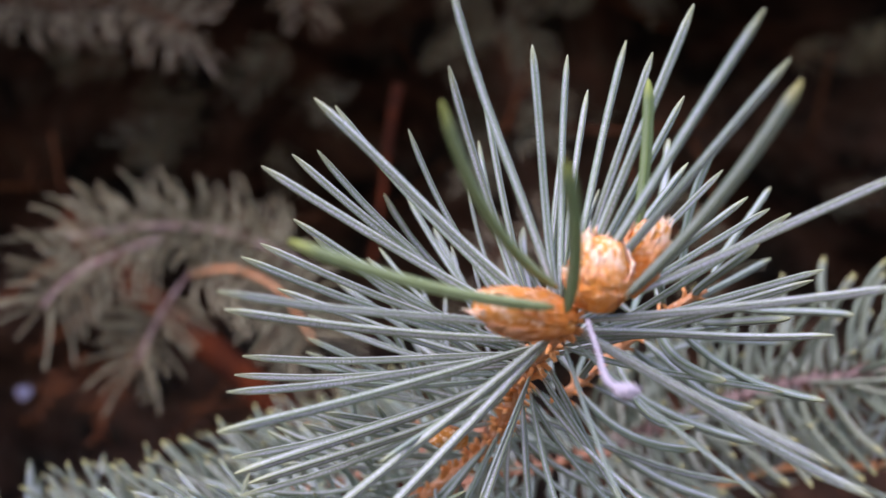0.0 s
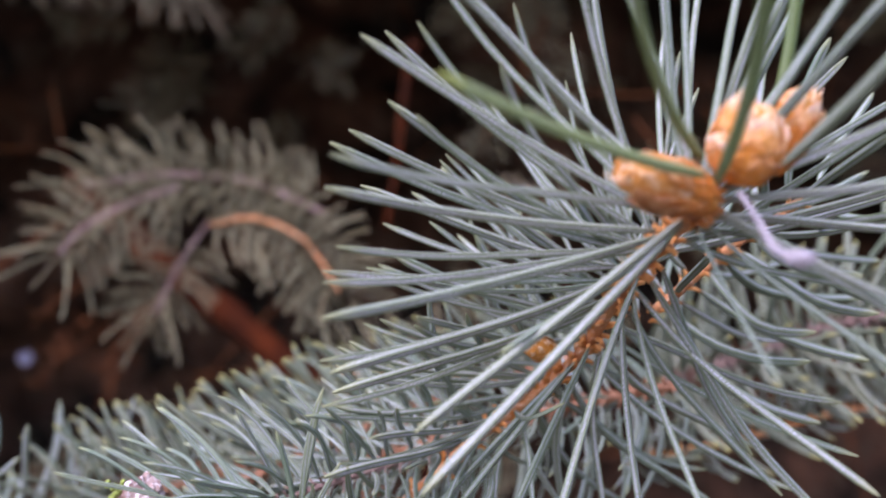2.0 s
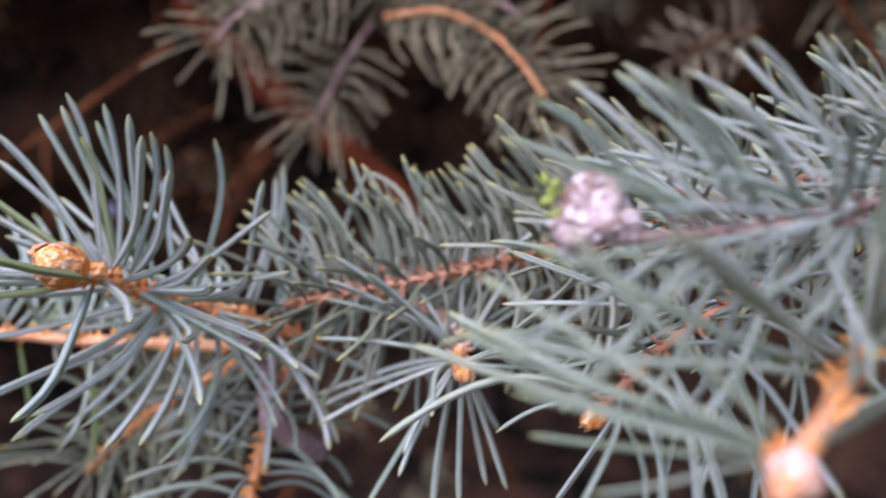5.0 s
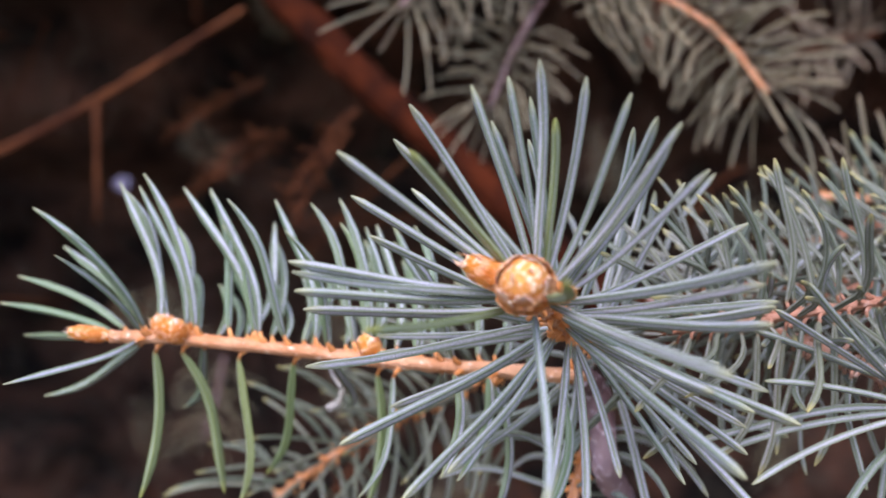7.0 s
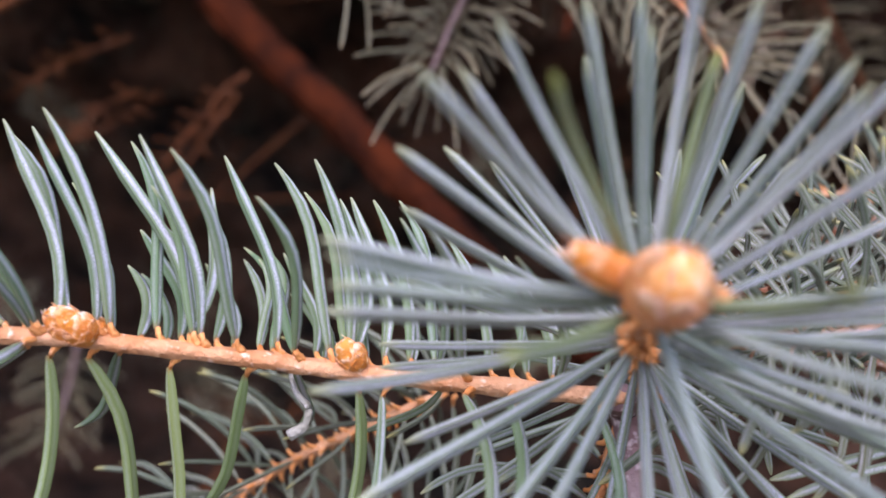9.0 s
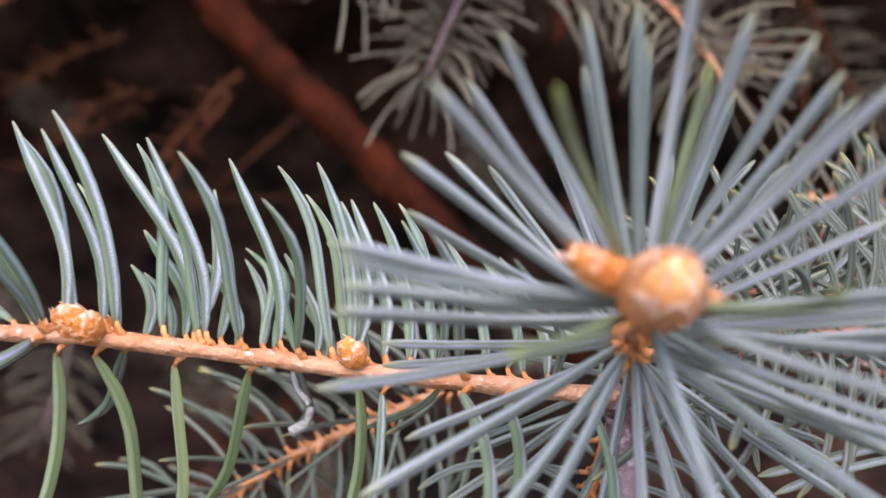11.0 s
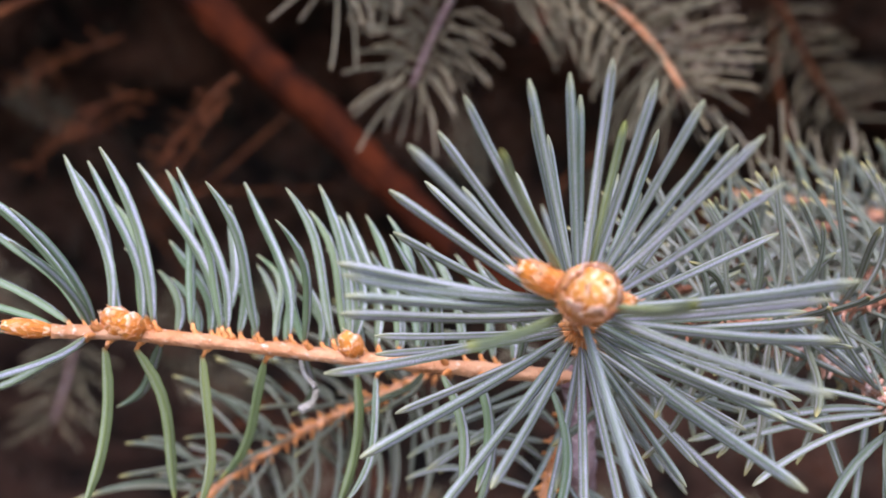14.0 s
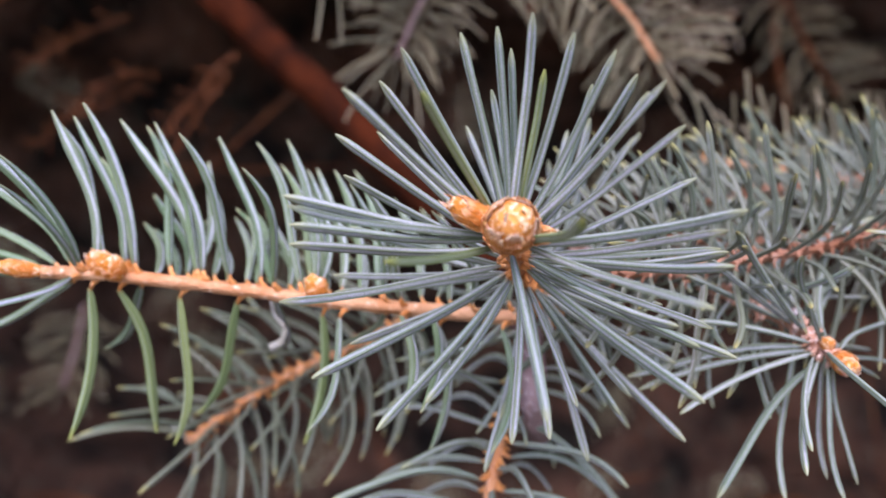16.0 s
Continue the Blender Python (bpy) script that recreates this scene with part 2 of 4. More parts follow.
def needle_shape(bm, bend, wide, sides, steps, m=Matrix.Identity(4), wave=0.0, twist=0.0, point=0.09):
    """One needle of length 1 along z, bowed towards x: four flat faces between keels, a narrow foot and a point that tapers over its end."""
    uv = bm.loops.layers.uv.verify()
    ts = [0.0, 0.02, 0.06] + [0.06 + 0.82 * k / steps for k in range(1, steps)] + [0.88, 0.935, 0.972, 0.992, 1.0]
    rings = []
    for t in ts:
        grow = min(1.0, 0.42 + 0.58 * min(1.0, t / 0.10)) * min(1.0, ((1.0 - t) / point + 0.06) ** 0.62)
        x = bend * 4 * t * (t - 1) + wave * math.sin(t * math.tau) * 0.04
        ring = []
        for k in range(sides):
            w, r = math.tau * k / sides + twist, wide * grow * (1.0 if sides < 8 or k % 2 == 0 else 0.76)
            ring.append(bm.verts.new(m @ Vector((x + r * math.cos(w), r * 0.82 * math.sin(w), t))))
        rings.append(ring)
    for i, (r0, r1) in enumerate(zip(rings, rings[1:])):
        for k in range(sides):
            f = bm.faces.new((r0[k], r0[(k + 1) % sides], r1[(k + 1) % sides], r1[k]))
            f.smooth = True
            for loop, (uu, vv) in zip(f.loops, ((k, i), (k + 1, i), (k + 1, i + 1), (k, i + 1))):
                loop[uv].uv = (uu / sides, ts[vv])
        for k in range(0, sides, sides // 4 or 9):
            bm.edges.get((r0[k], r1[k])).smooth = False
    bm.faces.new(rings[-1])


BENDS = (0.0, 0.035, 0.07, 0.11, 0.16, 0.22)
NEEDLES = {}


def needle_mesh(bend, mat, wide=0.030, kind=0):
    """One of the few shared needle meshes: the nearest bow, in a material and a slenderness, in three kinds."""
    bend = min(BENDS, key=lambda v: abs(v - bend))
    key = bend, mat.name, wide, kind
    if key not in NEEDLES:
        bm = bmesh.new()
        needle_shape(bm, bend, wide, 8, 7, wave=(0.0, 0.5, -0.45)[kind], twist=(0.0, 0.25, -0.3)[kind], point=0.26 if mat is COMB_NEEDLE or wide > 0.0305 else 0.085)
        NEEDLES[key] = mesh_of("needle", bm, mat)
    return NEEDLES[key]


def needle_pose(base, tip, bow, width=1.0):
    """The pose of a needle mesh from its foot to its point, bowed away from bow (a direction)."""
    z = (tip - base)
    n = z.length
    z = z / n
    x = bow - z * (bow @ z)
    x = x.normalized() if x.length > 1e-6 else side_of(z)
    y = z.cross(x)
    y = y * width
    return Matrix(((x.x * n, y.x * n, z.x * n, base.x), (x.y * n, y.y * n, z.y * n, base.y), (x.z * n, y.z * n, z.z * n, base.z), (0, 0, 0, 1)))


class Shoot:
    """A twig of this year or last: a woody stem with a peg under each needle, needles all round, buds at its end."""

    def __init__(self, label, points, thick, thin, needle=NEEDLE, bark=TWIG, joined=False, name="spruce_twig", group="spruce twigs", wide=0.030):
        self.line = spline([cm(*p) for p in points], 8)
        self.long, self.thick, self.thin = length_of(self.line), thick / 1000, thin / 1000
        self.needle, self.bark, self.joined, self.feet, self.wide = needle, bark, joined, [], wide
        self.root = new(name)
        self.root.location = self.line[0]
        self.root.empty_display_size = 0.01
        tagged(self.root, label, "twig", group)
        self.back = Matrix.Translation(-self.line[0])
        self.mass = bmesh.new() if joined else None
        self.rng = random.Random(label + str(points[0]))

    def child(self, name, data, label="", parent=None):
        ob = new(name, data)
        ob.parent = parent or self.root
        if parent is None:
            ob.matrix_parent_inverse = self.back
        return tagged(ob, label)

    def radius(self, s):
        return self.thin + (self.thick - self.thin) * min(1.0, s / self.long)

    def frame_at(self, s):
        """The place s metres back from the tip, the way to the tip, up across it, and the third way."""
        p, d = along(self.line, self.long - s)
        a = side_of(d)
        return p, d, a, d.cross(a)

    def one(self, s, turn, spread, length, bend=0.07, mat=None, width=1.0, lift=0.0):
        """One needle: s mm back from the tip, turned round the stem from its top, spread from its way, length mm."""
        p, d, a, b = self.frame_at(s / 1000)
        w, q = radians(turn), radians(spread)
        out = a * math.cos(w) + b * math.sin(w)
        way = d * math.cos(q) + out * math.sin(q) + Vector((0, 0, lift))
        foot = p + out * (self.radius(s / 1000) + 0.0011) + d * 0.0003
        tip = p + way.normalized() * (length / 1000)
        self.feet.append((p, out, d, s / 1000))
        m = needle_pose(foot, tip, d if bend >= 0 else -d, width)
        if self.joined:
            needle_shape(self.mass, abs(bend), self.wide, 4, 3, m)
        else:
            ob = self.child("needle", needle_mesh(abs(bend), mat or self.needle, self.wide, self.rng.randrange(3)))
            ob.matrix_basis = m

    def some(self, *rows, bend=0.07, mat=None):
        """Needles one by one, each as (s, turn, spread, length) or with its own bow as a fifth number."""
        for r in rows:
            self.one(*r[:4], bend=r[4] if len(r) > 4 else bend, mat=mat)

    def placed(self, base, tip, bow, bend, mat, stout):
        """One needle from its foot to its point, in centimetres, bowed away from a direction; stout times as thick as the rest."""
        ob = self.child("needle", needle_mesh(bend, mat, self.wide * stout))
        ob.matrix_basis = needle_pose(cm(*base), cm(*tip), Vector(bow))

    def fill(self, s0, s1, gap, length, spread=(55, 75), sector=(-180, 180), bend=0.08, lift=0.0, jitter=9.0, mat=None):
        """Needles in a spiral from s0 to s1 mm back from the tip, one each gap mm, within a sector round the stem."""
        s, turn = s0, self.rng.uniform(0, 360)
        while s < s1:
            turn = (turn + 137.5) % 360
            if sector[0] <= (t := turn - 360 if turn > 180 else turn) <= sector[1] or sector[0] <= t + 360 <= sector[1]:
                g = self.rng.gauss
                end = min(1.0, (s - s0) / 12.0)
                q = spread[0] + (spread[1] - spread[0]) * end + g(0, 6.5)
                self.one(s + g(0, gap * 0.3), t + g(0, jitter), q, length * (1 + g(0, 0.09)), max(0.0, bend + g(0, 0.035)), mat, 1 + g(0, 0.06), lift)
            s += gap
        return self

    def bud(self, s, turn, spread, length, wide, scales=14, mat=BUD, label="", off=0.0):
        """A bud off the stem: a pointed egg with papery scales lapping round it."""
        p, d, a, b = self.frame_at(s / 1000)
        w, q = radians(turn), radians(spread)
        way = (d * math.cos(q) + (a * math.cos(w) + b * math.sin(w)) * math.sin(q)).normalized()
        root = p + way * off / 1000
        build_bud(self, root, way, length / 1000, wide / 1000, scales, mat, label)

    def bud_at(self, base, tip, wide, scales=20, mat=BUD, label=""):
        """A bud from its foot to its point, in centimetres."""
        way = cm(*tip) - cm(*base)
        build_bud(self, cm(*base), way.normalized(), way.length, wide / 1000, scales, mat, label)

    def node(self, s, size, mat, label):
        """A swollen, crusted knot on the stem, s mm back from its tip."""
        p, d, a, b = self.frame_at(s / 1000)
        bm = bmesh.new()
        bmesh.ops.create_icosphere(bm, subdivisions=4, radius=1.0)
        for v in bm.verts:
            q = v.co.copy()
            n = 0.22 * noise.noise(q * 2.1 + Vector((s, 0, 0))) + 0.14 * noise.noise(q * 5.0)
            v.co = p + (a * q.x + b * q.y + d * q.z * 1.35) * (1 + n) * size / 1000
        self.child("node", mesh_of("node", bm, mat), label)

    def done(self, bare=0):
        """The stem, with a peg under every needle, and bare pegs, so many to the metre, whose needles fell."""
        bm = bmesh.new()
        n = len(self.line)
        radii = [self.radius(self.long * (1 - i / (n - 1))) for i in range(n)]
        tube(bm, self.line, radii, 6 if self.joined else 14, 0.3, self.rng.random() * 50, -0.2)
        turn = self.rng.uniform(0, 6)
        for k in range(int(min(self.long, 0.075) * bare)):
            turn += 2.4 + self.rng.gauss(0, 0.1)
            p, d, a, b = self.frame_at(k / bare + 0.002)
            self.feet.append((p, a * math.cos(turn) + b * math.sin(turn), d, k / bare + 0.002))
        for p, out, d, s in self.feet:
            r = self.radius(s)
            if not self.joined:
                q = p + out * r
                tube(bm, [q - out * r * 0.2 - d * 0.0010, q - d * 0.0004, q + out * 0.0005, q + out * 0.0013 + d * 0.0002], [r * 0.22, min(0.0005, r * 0.48), min(0.00036, r * 0.40), min(0.00028, r * 0.32)], 7, 0.3, s, 0.0, 1)
        self.child("stem", mesh_of("stem", bm, self.bark, PEG if self.bark in (TWIG, TAN_TWIG) else self.bark))
        if self.joined:
            ob = self.child("needles", mesh_of("needles", self.mass, self.needle))
            tagged(ob, kind="stuff")
        return self


def bud_profile(v):
    """The radius of a bud of unit length and width at the height v."""
    return 0.30 + 0.20 * math.sin(math.pi * min(0.5, v / 0.8)) if v < 0.40 else max(0.16, 0.5 * math.cos((v - 0.40) / 0.60 * 1.25) ** 0.8)


SCALES = {}


def scale_mesh(row, kind, mat):
    """A bud scale of one of five rows and three shapes, in the space of a bud of unit length and width: a ragged shell that hugs the bud; the top rows stand up as a torn cup."""
    key = row, kind, mat.name
    if key not in SCALES:
        rng = random.Random(row * 10 + kind)
        bm = bmesh.new()
        uv = bm.loops.layers.uv.verify()
        v0, tall, half = (0.00, 0.14, 0.28, 0.42, 0.58)[row], (0.36, 0.38, 0.40, 0.40, 0.36)[row], (0.62, 0.58, 0.56, 0.58, 0.62)[row]
        out = (0.02, 0.03, 0.04, 0.045, 0.05)[row]
        n, k = 7, 16
        torn = [(rng.uniform(-0.10, 0.02) if j % 2 else rng.uniform(-0.02, 0.07)) * (0.5, 0.6, 0.8, 1.0, 1.0)[row] for j in range(k + 1)]
        outer, inner = [], []
        for i in range(n):
            v = i / (n - 1)
            o_row, i_row = [], []
            for j in range(k + 1):
                u = 2 * j / k - 1
                w = half * u * (1 - 0.42 * v ** 2.0) + 0.03 * rng.uniform(-1, 1) * v
                z = v0 + tall * v * (1 - 0.16 * u * u) + torn[j] * v ** 3
                r = max(bud_profile(min(0.98, max(0.0, z))), 0.22 if row > 2 else 0.2) + 0.02 + out * v ** 2.2 + rng.uniform(-0.02, 0.02) * v
                o_row.append(bm.verts.new((r * math.cos(w), r * math.sin(w), z)))
                i_row.append(bm.verts.new(((r - 0.02) * math.cos(w), (r - 0.02) * math.sin(w), z - 0.004)))
            outer.append(o_row)
            inner.append(i_row)

        def face(vs, rows):
            f = bm.faces.new(vs)
            for loop, (a, b) in zip(f.loops, rows):
                loop[uv].uv = (a / k, b / (n - 1))

        for a in range(n - 1):
            for j in range(k):
                face((outer[a][j], outer[a][j + 1], outer[a + 1][j + 1], outer[a + 1][j]), ((j, a), (j + 1, a), (j + 1, a + 1), (j, a + 1)))
                face((inner[a + 1][j], inner[a + 1][j + 1], inner[a][j + 1], inner[a][j]), ((j, a + 1), (j + 1, a + 1), (j + 1, a), (j, a)))
        for j in range(k):
            face((outer[n - 1][j], outer[n - 1][j + 1], inner[n - 1][j + 1], inner[n - 1][j]), ((j, n - 1),) * 4)
        for i in range(n - 1):
            face((outer[i][0], outer[i + 1][0], inner[i + 1][0], inner[i][0]), ((0, i), (0, i + 1), (0, i + 1), (0, i)))
            face((inner[i][k], inner[i + 1][k], outer[i + 1][k], outer[i][k]), ((k, i), (k, i + 1), (k, i + 1), (k, i)))
        SCALES[key] = mesh_of("bud_scale", bm, mat)
    return SCALES[key]


def build_bud(shoot, root, way, length, wide, scales, mat, label=""):
    """The bud's body, and scales in five lapping rows; the upper ones are crusted with pale resin and torn."""
    a = side_of(way)
    b = way.cross(a)
    bm = bmesh.new()
    line = [root + way * length * 0.87 * i / 11 for i in range(12)]
    tube(bm, line, [wide * 1.0 * bud_profile(i / 12) for i in range(12)], 14, 0.12, length * 999)
    body = shoot.child("bud", mesh_of("bud", bm, mat), label)
    frame_m = Matrix(((a.x * wide, b.x * wide, way.x * length, root.x), (a.y * wide, b.y * wide, way.y * length, root.y), (a.z * wide, b.z * wide, way.z * length, root.z), (0, 0, 0, 1)))
    turn = shoot.rng.uniform(0, 6)
    for k in range(scales):
        row = min(4, int(5 * k / scales))
        turn += 2.39996 + shoot.rng.gauss(0, 0.2)
        crust = RESIN if shoot.rng.random() < (0.0, 0.05, 0.18, 0.45, 0.85)[row] else SCALE
        ob = shoot.child("bud_scale", scale_mesh(row, shoot.rng.randrange(3), crust), "", body)
        size = shoot.rng.uniform(0.92, 1.10) * (0.62 if k > scales - 5 else 1.0)
        ob.matrix_basis = frame_m @ Matrix.Rotation(turn, 4, "Z") @ Matrix.Diagonal((size, size, shoot.rng.uniform(0.92, 1.05), 1))


# ---- the setting: ground far below, a dark added shell for the inside of the tree behind ----
def ground_sheet():
    bm = bmesh.new()
    bmesh.ops.create_grid(bm, x_segments=40, y_segments=40, size=400)
    m, t, b = material("dry_needle_litter", 0.95)
    t.links.new(mixed(t, noise_of(t, 3.0, 8.0), (0.045, 0.030, 0.018), (0.11, 0.085, 0.05)), b.inputs["Base Color"])
    bumped(t, b, noise_of(t, 60.0, 6.0), 0.6, 0.02)
    tagged(new("ground", mesh_of("ground", bm, m)), "brown ground strewn with dry needles under the tree", "ground", kind="structure")


ground_sheet()


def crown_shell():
    """The inner side of the dense crown: an uneven foliage vault, added behind and above the twigs to block skylight.
    """
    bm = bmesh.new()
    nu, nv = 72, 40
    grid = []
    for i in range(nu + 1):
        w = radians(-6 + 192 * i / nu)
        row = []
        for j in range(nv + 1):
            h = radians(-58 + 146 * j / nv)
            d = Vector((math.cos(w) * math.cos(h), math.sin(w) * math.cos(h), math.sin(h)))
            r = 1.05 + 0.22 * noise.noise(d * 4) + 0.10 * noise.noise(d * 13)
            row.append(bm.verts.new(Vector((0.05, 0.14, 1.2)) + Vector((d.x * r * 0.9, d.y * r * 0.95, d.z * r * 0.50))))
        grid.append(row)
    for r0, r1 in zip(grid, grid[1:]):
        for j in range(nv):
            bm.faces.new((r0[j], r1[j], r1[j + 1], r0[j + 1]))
    m, t, b = material("painted_crown_shade", 0.95)
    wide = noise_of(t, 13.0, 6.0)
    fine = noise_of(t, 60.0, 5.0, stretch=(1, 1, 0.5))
    # near-black between the brown and green blotches stands in for shade
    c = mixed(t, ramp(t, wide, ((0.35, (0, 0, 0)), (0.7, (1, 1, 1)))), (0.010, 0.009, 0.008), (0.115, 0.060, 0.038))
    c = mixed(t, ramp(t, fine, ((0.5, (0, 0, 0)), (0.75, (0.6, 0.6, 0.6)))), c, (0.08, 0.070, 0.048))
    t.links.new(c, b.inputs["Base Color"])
    b.inputs["Specular IOR Level"].default_value = 0.1
    bumped(t, b, fine, 1.0, 0.02)
    tagged(new("backdrop", mesh_of("backdrop", bm, m)), "added shell, coloured dark brown and green for the shaded depth of the spruce crown", "foliage", kind="structure")


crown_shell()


def limb(points, r0, r1, mat, label, name="branch", rough=0.3):
    line = spline([cm(*p) for p in points], 6)
    n = len(line)
    bm = bmesh.new()
    tube(bm, line, [(r0 + (r1 - r0) * i / (n - 1)) / 1000 for i in range(n)], 12, rough)
    ob = tagged(new(name, mesh_of(name, bm, mat)), label, "branch", "bare branches")
    rng = random.Random(label)
    for k in range(int(length_of(line) * 70)):
        p, d = along(line, rng.uniform(0.02, 0.98) * length_of(line))
        a, w = side_of(d), rng.uniform(0, math.tau)
        v = a * math.cos(w) + d.cross(a) * math.sin(w)
        flake = bmesh.new()
        r = (r0 + r1) / 2000
        tube(flake, [p + v * r * 0.9 - d * r * 0.7, p + v * r * 0.98 - d * r * 0.2, p + v * r * 1.02 + d * r * 0.4, p + v * r * 1.12 + d * r * 0.9], [r * 0.06, r * 0.16, r * 0.15, r * 0.04], 6, 0.4, k)
        part("bark_flake", flake, mat, ob)
    return ob


def spruce_tree():
    """The tree that the twigs belong to: trunk, boughs in whorls, and sprays of needles on them and over the hollow in which the far twigs hang."""
    root = new("spruce_tree")
    foot = Vector((0.15, 1.55, 0))
    root.location = foot
    tagged(root, "tall blue spruce with drooping sprays down to the ground", "tree")
    bm = bmesh.new()
    line = [Vector((0.02 * math.sin(z), 0.02 * math.cos(2 * z), z)) for z in (-0.05, 0.15, 0.6, 1.4, 2.6, 4.0, 5.4, 6.6, 7.4)]
    tube(bm, line, [0.19, 0.155, 0.14, 0.125, 0.10, 0.07, 0.045, 0.022, 0.006], 18, 0.08)
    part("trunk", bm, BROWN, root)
    rng = random.Random(11)
    verts, faces = [], []

    def frond(p, out, long):
        """A flat drooping spray: a middle twig and side twigs, each set round with needles."""
        across = Vector((-out.y, out.x, rng.gauss(0, 0.2))).normalized()
        up = out.cross(across)
        for side in (-3, -2, -1, 0, 1, 2, 3):
            way = (out + across * (0.9 * (side > 0) - 0.9 * (side < 0)) if side else out) + Vector((0, 0, rng.gauss(-0.1, 0.1)))
            way.normalize()
            start = p - out * long * (0.28 * abs(side))
            reach = long * (0.34 + 0.10 * abs(side)) if side else long
            if not side:
                start = p - out * long
            for n in range(int(reach / 0.0075)):
                q = start + way * (0.0075 * n)
                a = rng.uniform(0, math.tau)
                e = (way * 0.8 + across * math.cos(a) + up * math.sin(a)).normalized() * rng.uniform(0.020, 0.030)
                t = e.cross(Vector((rng.gauss(0, 1), rng.gauss(0, 1), rng.gauss(0, 1)))).normalized() * 0.0030
                k = len(verts)
                verts.extend((q - t * 0.4, q + e * 0.55 - t, q + e, q + e * 0.55 + t))
                faces.append((k, k + 1, k + 2, k + 3))

    def clear(p):
        """Whether a place lies outside the open front, from which the camera looks in."""
        w = p + foot
        return not (w.y < 1.15 and abs(w.x - 0.05) < 0.9 and 0.80 < w.z < 1.75) and not (w.y < 0.45 and abs(w.x - 0.08) < 0.55 and w.z < 1.75)

    z = 0.30
    while z < 7.1:
        n = 11 if z < 4 else 8
        turn = rng.uniform(0, math.tau)
        for k in range(n):
            w = turn + math.tau * (k + rng.uniform(-0.2, 0.2)) / n
            far = (1.85 * (1 - z / 7.7) + 0.04) * rng.uniform(0.86, 1.06)
            out = Vector((math.cos(w), math.sin(w), 0))
            base = Vector((0, 0, z + rng.uniform(-0.1, 0.1)))
            drop = 0.16 * far if z < 5 else -0.2 * far
            bough = [base + out * far * u + Vector((0, 0, -drop * u * u * 1.6 + 0.05 * u)) for u in (0.03, 0.25, 0.5, 0.75, 1.0)]
            bough = bough[:1 + max([i for i, q in enumerate(bough) if all(clear(b) for b in bough[:i + 1])], default=0)]
            if len(bough) > 2:
                bm = bmesh.new()
                tube(bm, bough, [(0.020 - 0.0035 * i) * (1.1 - z / 8) for i in range(len(bough))], 6, 0.1)
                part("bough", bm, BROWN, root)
            for u in (0.30, 0.42, 0.54, 0.66, 0.78, 0.90, 1.0):
                for side in (-1, 0, 1):
                    a = w + side * (0.55 + rng.gauss(0, 0.12))
                    way = Vector((math.cos(a), math.sin(a), -0.30 + rng.gauss(0, 0.12))).normalized()
                    p = base + out * far * u + Vector((0, 0, -drop * u * u * 1.6 + 0.05 * u)) + way * rng.uniform(0.10, 0.24) * (abs(side) + 0.3)
                    if clear(p):
                        frond(p, way, rng.uniform(0.20, 0.30))
        z += 0.21 + 0.012 * z
    # sprays that cover the added shell of the hollow from outside
    for k in range(620):
        w, h = radians(rng.uniform(-8, 188)), radians(rng.uniform(-60, 88))
        d = Vector((math.cos(w) * math.cos(h), math.sin(w) * math.cos(h), math.sin(h)))
        p = Vector((0.05 + d.x * 1.28, 0.14 + d.y * 1.32, 1.2 + d.z * 0.72)) - foot
        way = Vector((d.x, d.y * 0.6 - 0.2, d.z * 0.4 - 0.35)).normalized()
        frond(p + way * 0.08, way, 0.24)
    me = bpy.data.meshes.new("crown")
    me.from_pydata(verts, [], faces)
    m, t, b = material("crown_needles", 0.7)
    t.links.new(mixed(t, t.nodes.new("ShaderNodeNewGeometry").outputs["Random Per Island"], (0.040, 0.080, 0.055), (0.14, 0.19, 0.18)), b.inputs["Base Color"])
    me.materials.append(m)
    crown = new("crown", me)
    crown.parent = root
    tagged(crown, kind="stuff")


spruce_tree()

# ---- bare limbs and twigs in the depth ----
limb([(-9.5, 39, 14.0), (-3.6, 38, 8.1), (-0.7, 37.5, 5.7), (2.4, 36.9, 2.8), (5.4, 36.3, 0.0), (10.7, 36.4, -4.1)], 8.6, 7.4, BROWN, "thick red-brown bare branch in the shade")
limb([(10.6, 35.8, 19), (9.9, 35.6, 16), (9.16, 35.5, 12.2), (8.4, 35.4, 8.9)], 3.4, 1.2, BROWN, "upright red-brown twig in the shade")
limb([(-21.50, 37.89, 4.46), (-16.23, 37.86, 7.33), (-9.46, 37.81, 11.62)], 2.6, 1.6, DEAD, "dead brown twig crossing the shade")
limb([(-16.23, 37.86, 7.33), (-16.35, 38.45, 1.78)], 1.8, 0.7, DEAD, "short dead brown twig hanging down")


def dead_spray(points, r0, r1, label, spurs, seed):
    """A dead twig that has lost its needles: crooked, with short broken spurs along it."""
    ob = limb(points, r0, r1, DEAD, label, rough=0.9)
    line = spline([cm(*p) for p in points], 6)
    rng = random.Random(seed)
    for k in range(spurs):
        p, d = along(line, (0.08 + 0.9 * k / spurs) * length_of(line))
        a, w = side_of(d), rng.uniform(0, math.tau)
        v = (a * math.cos(w) + d.cross(a) * math.sin(w) + d * rng.uniform(0.3, 1.1)).normalized()
        n = rng.uniform(0.004, 0.013)
        bm = bmesh.new()
        tube(bm, [p, p + v * n * 0.5 + a * rng.uniform(-0.001, 0.001), p + v * n], [0.0007, 0.00055, 0.0003], 6, 0.5, k)
        part("spur", bm, DEAD, ob)


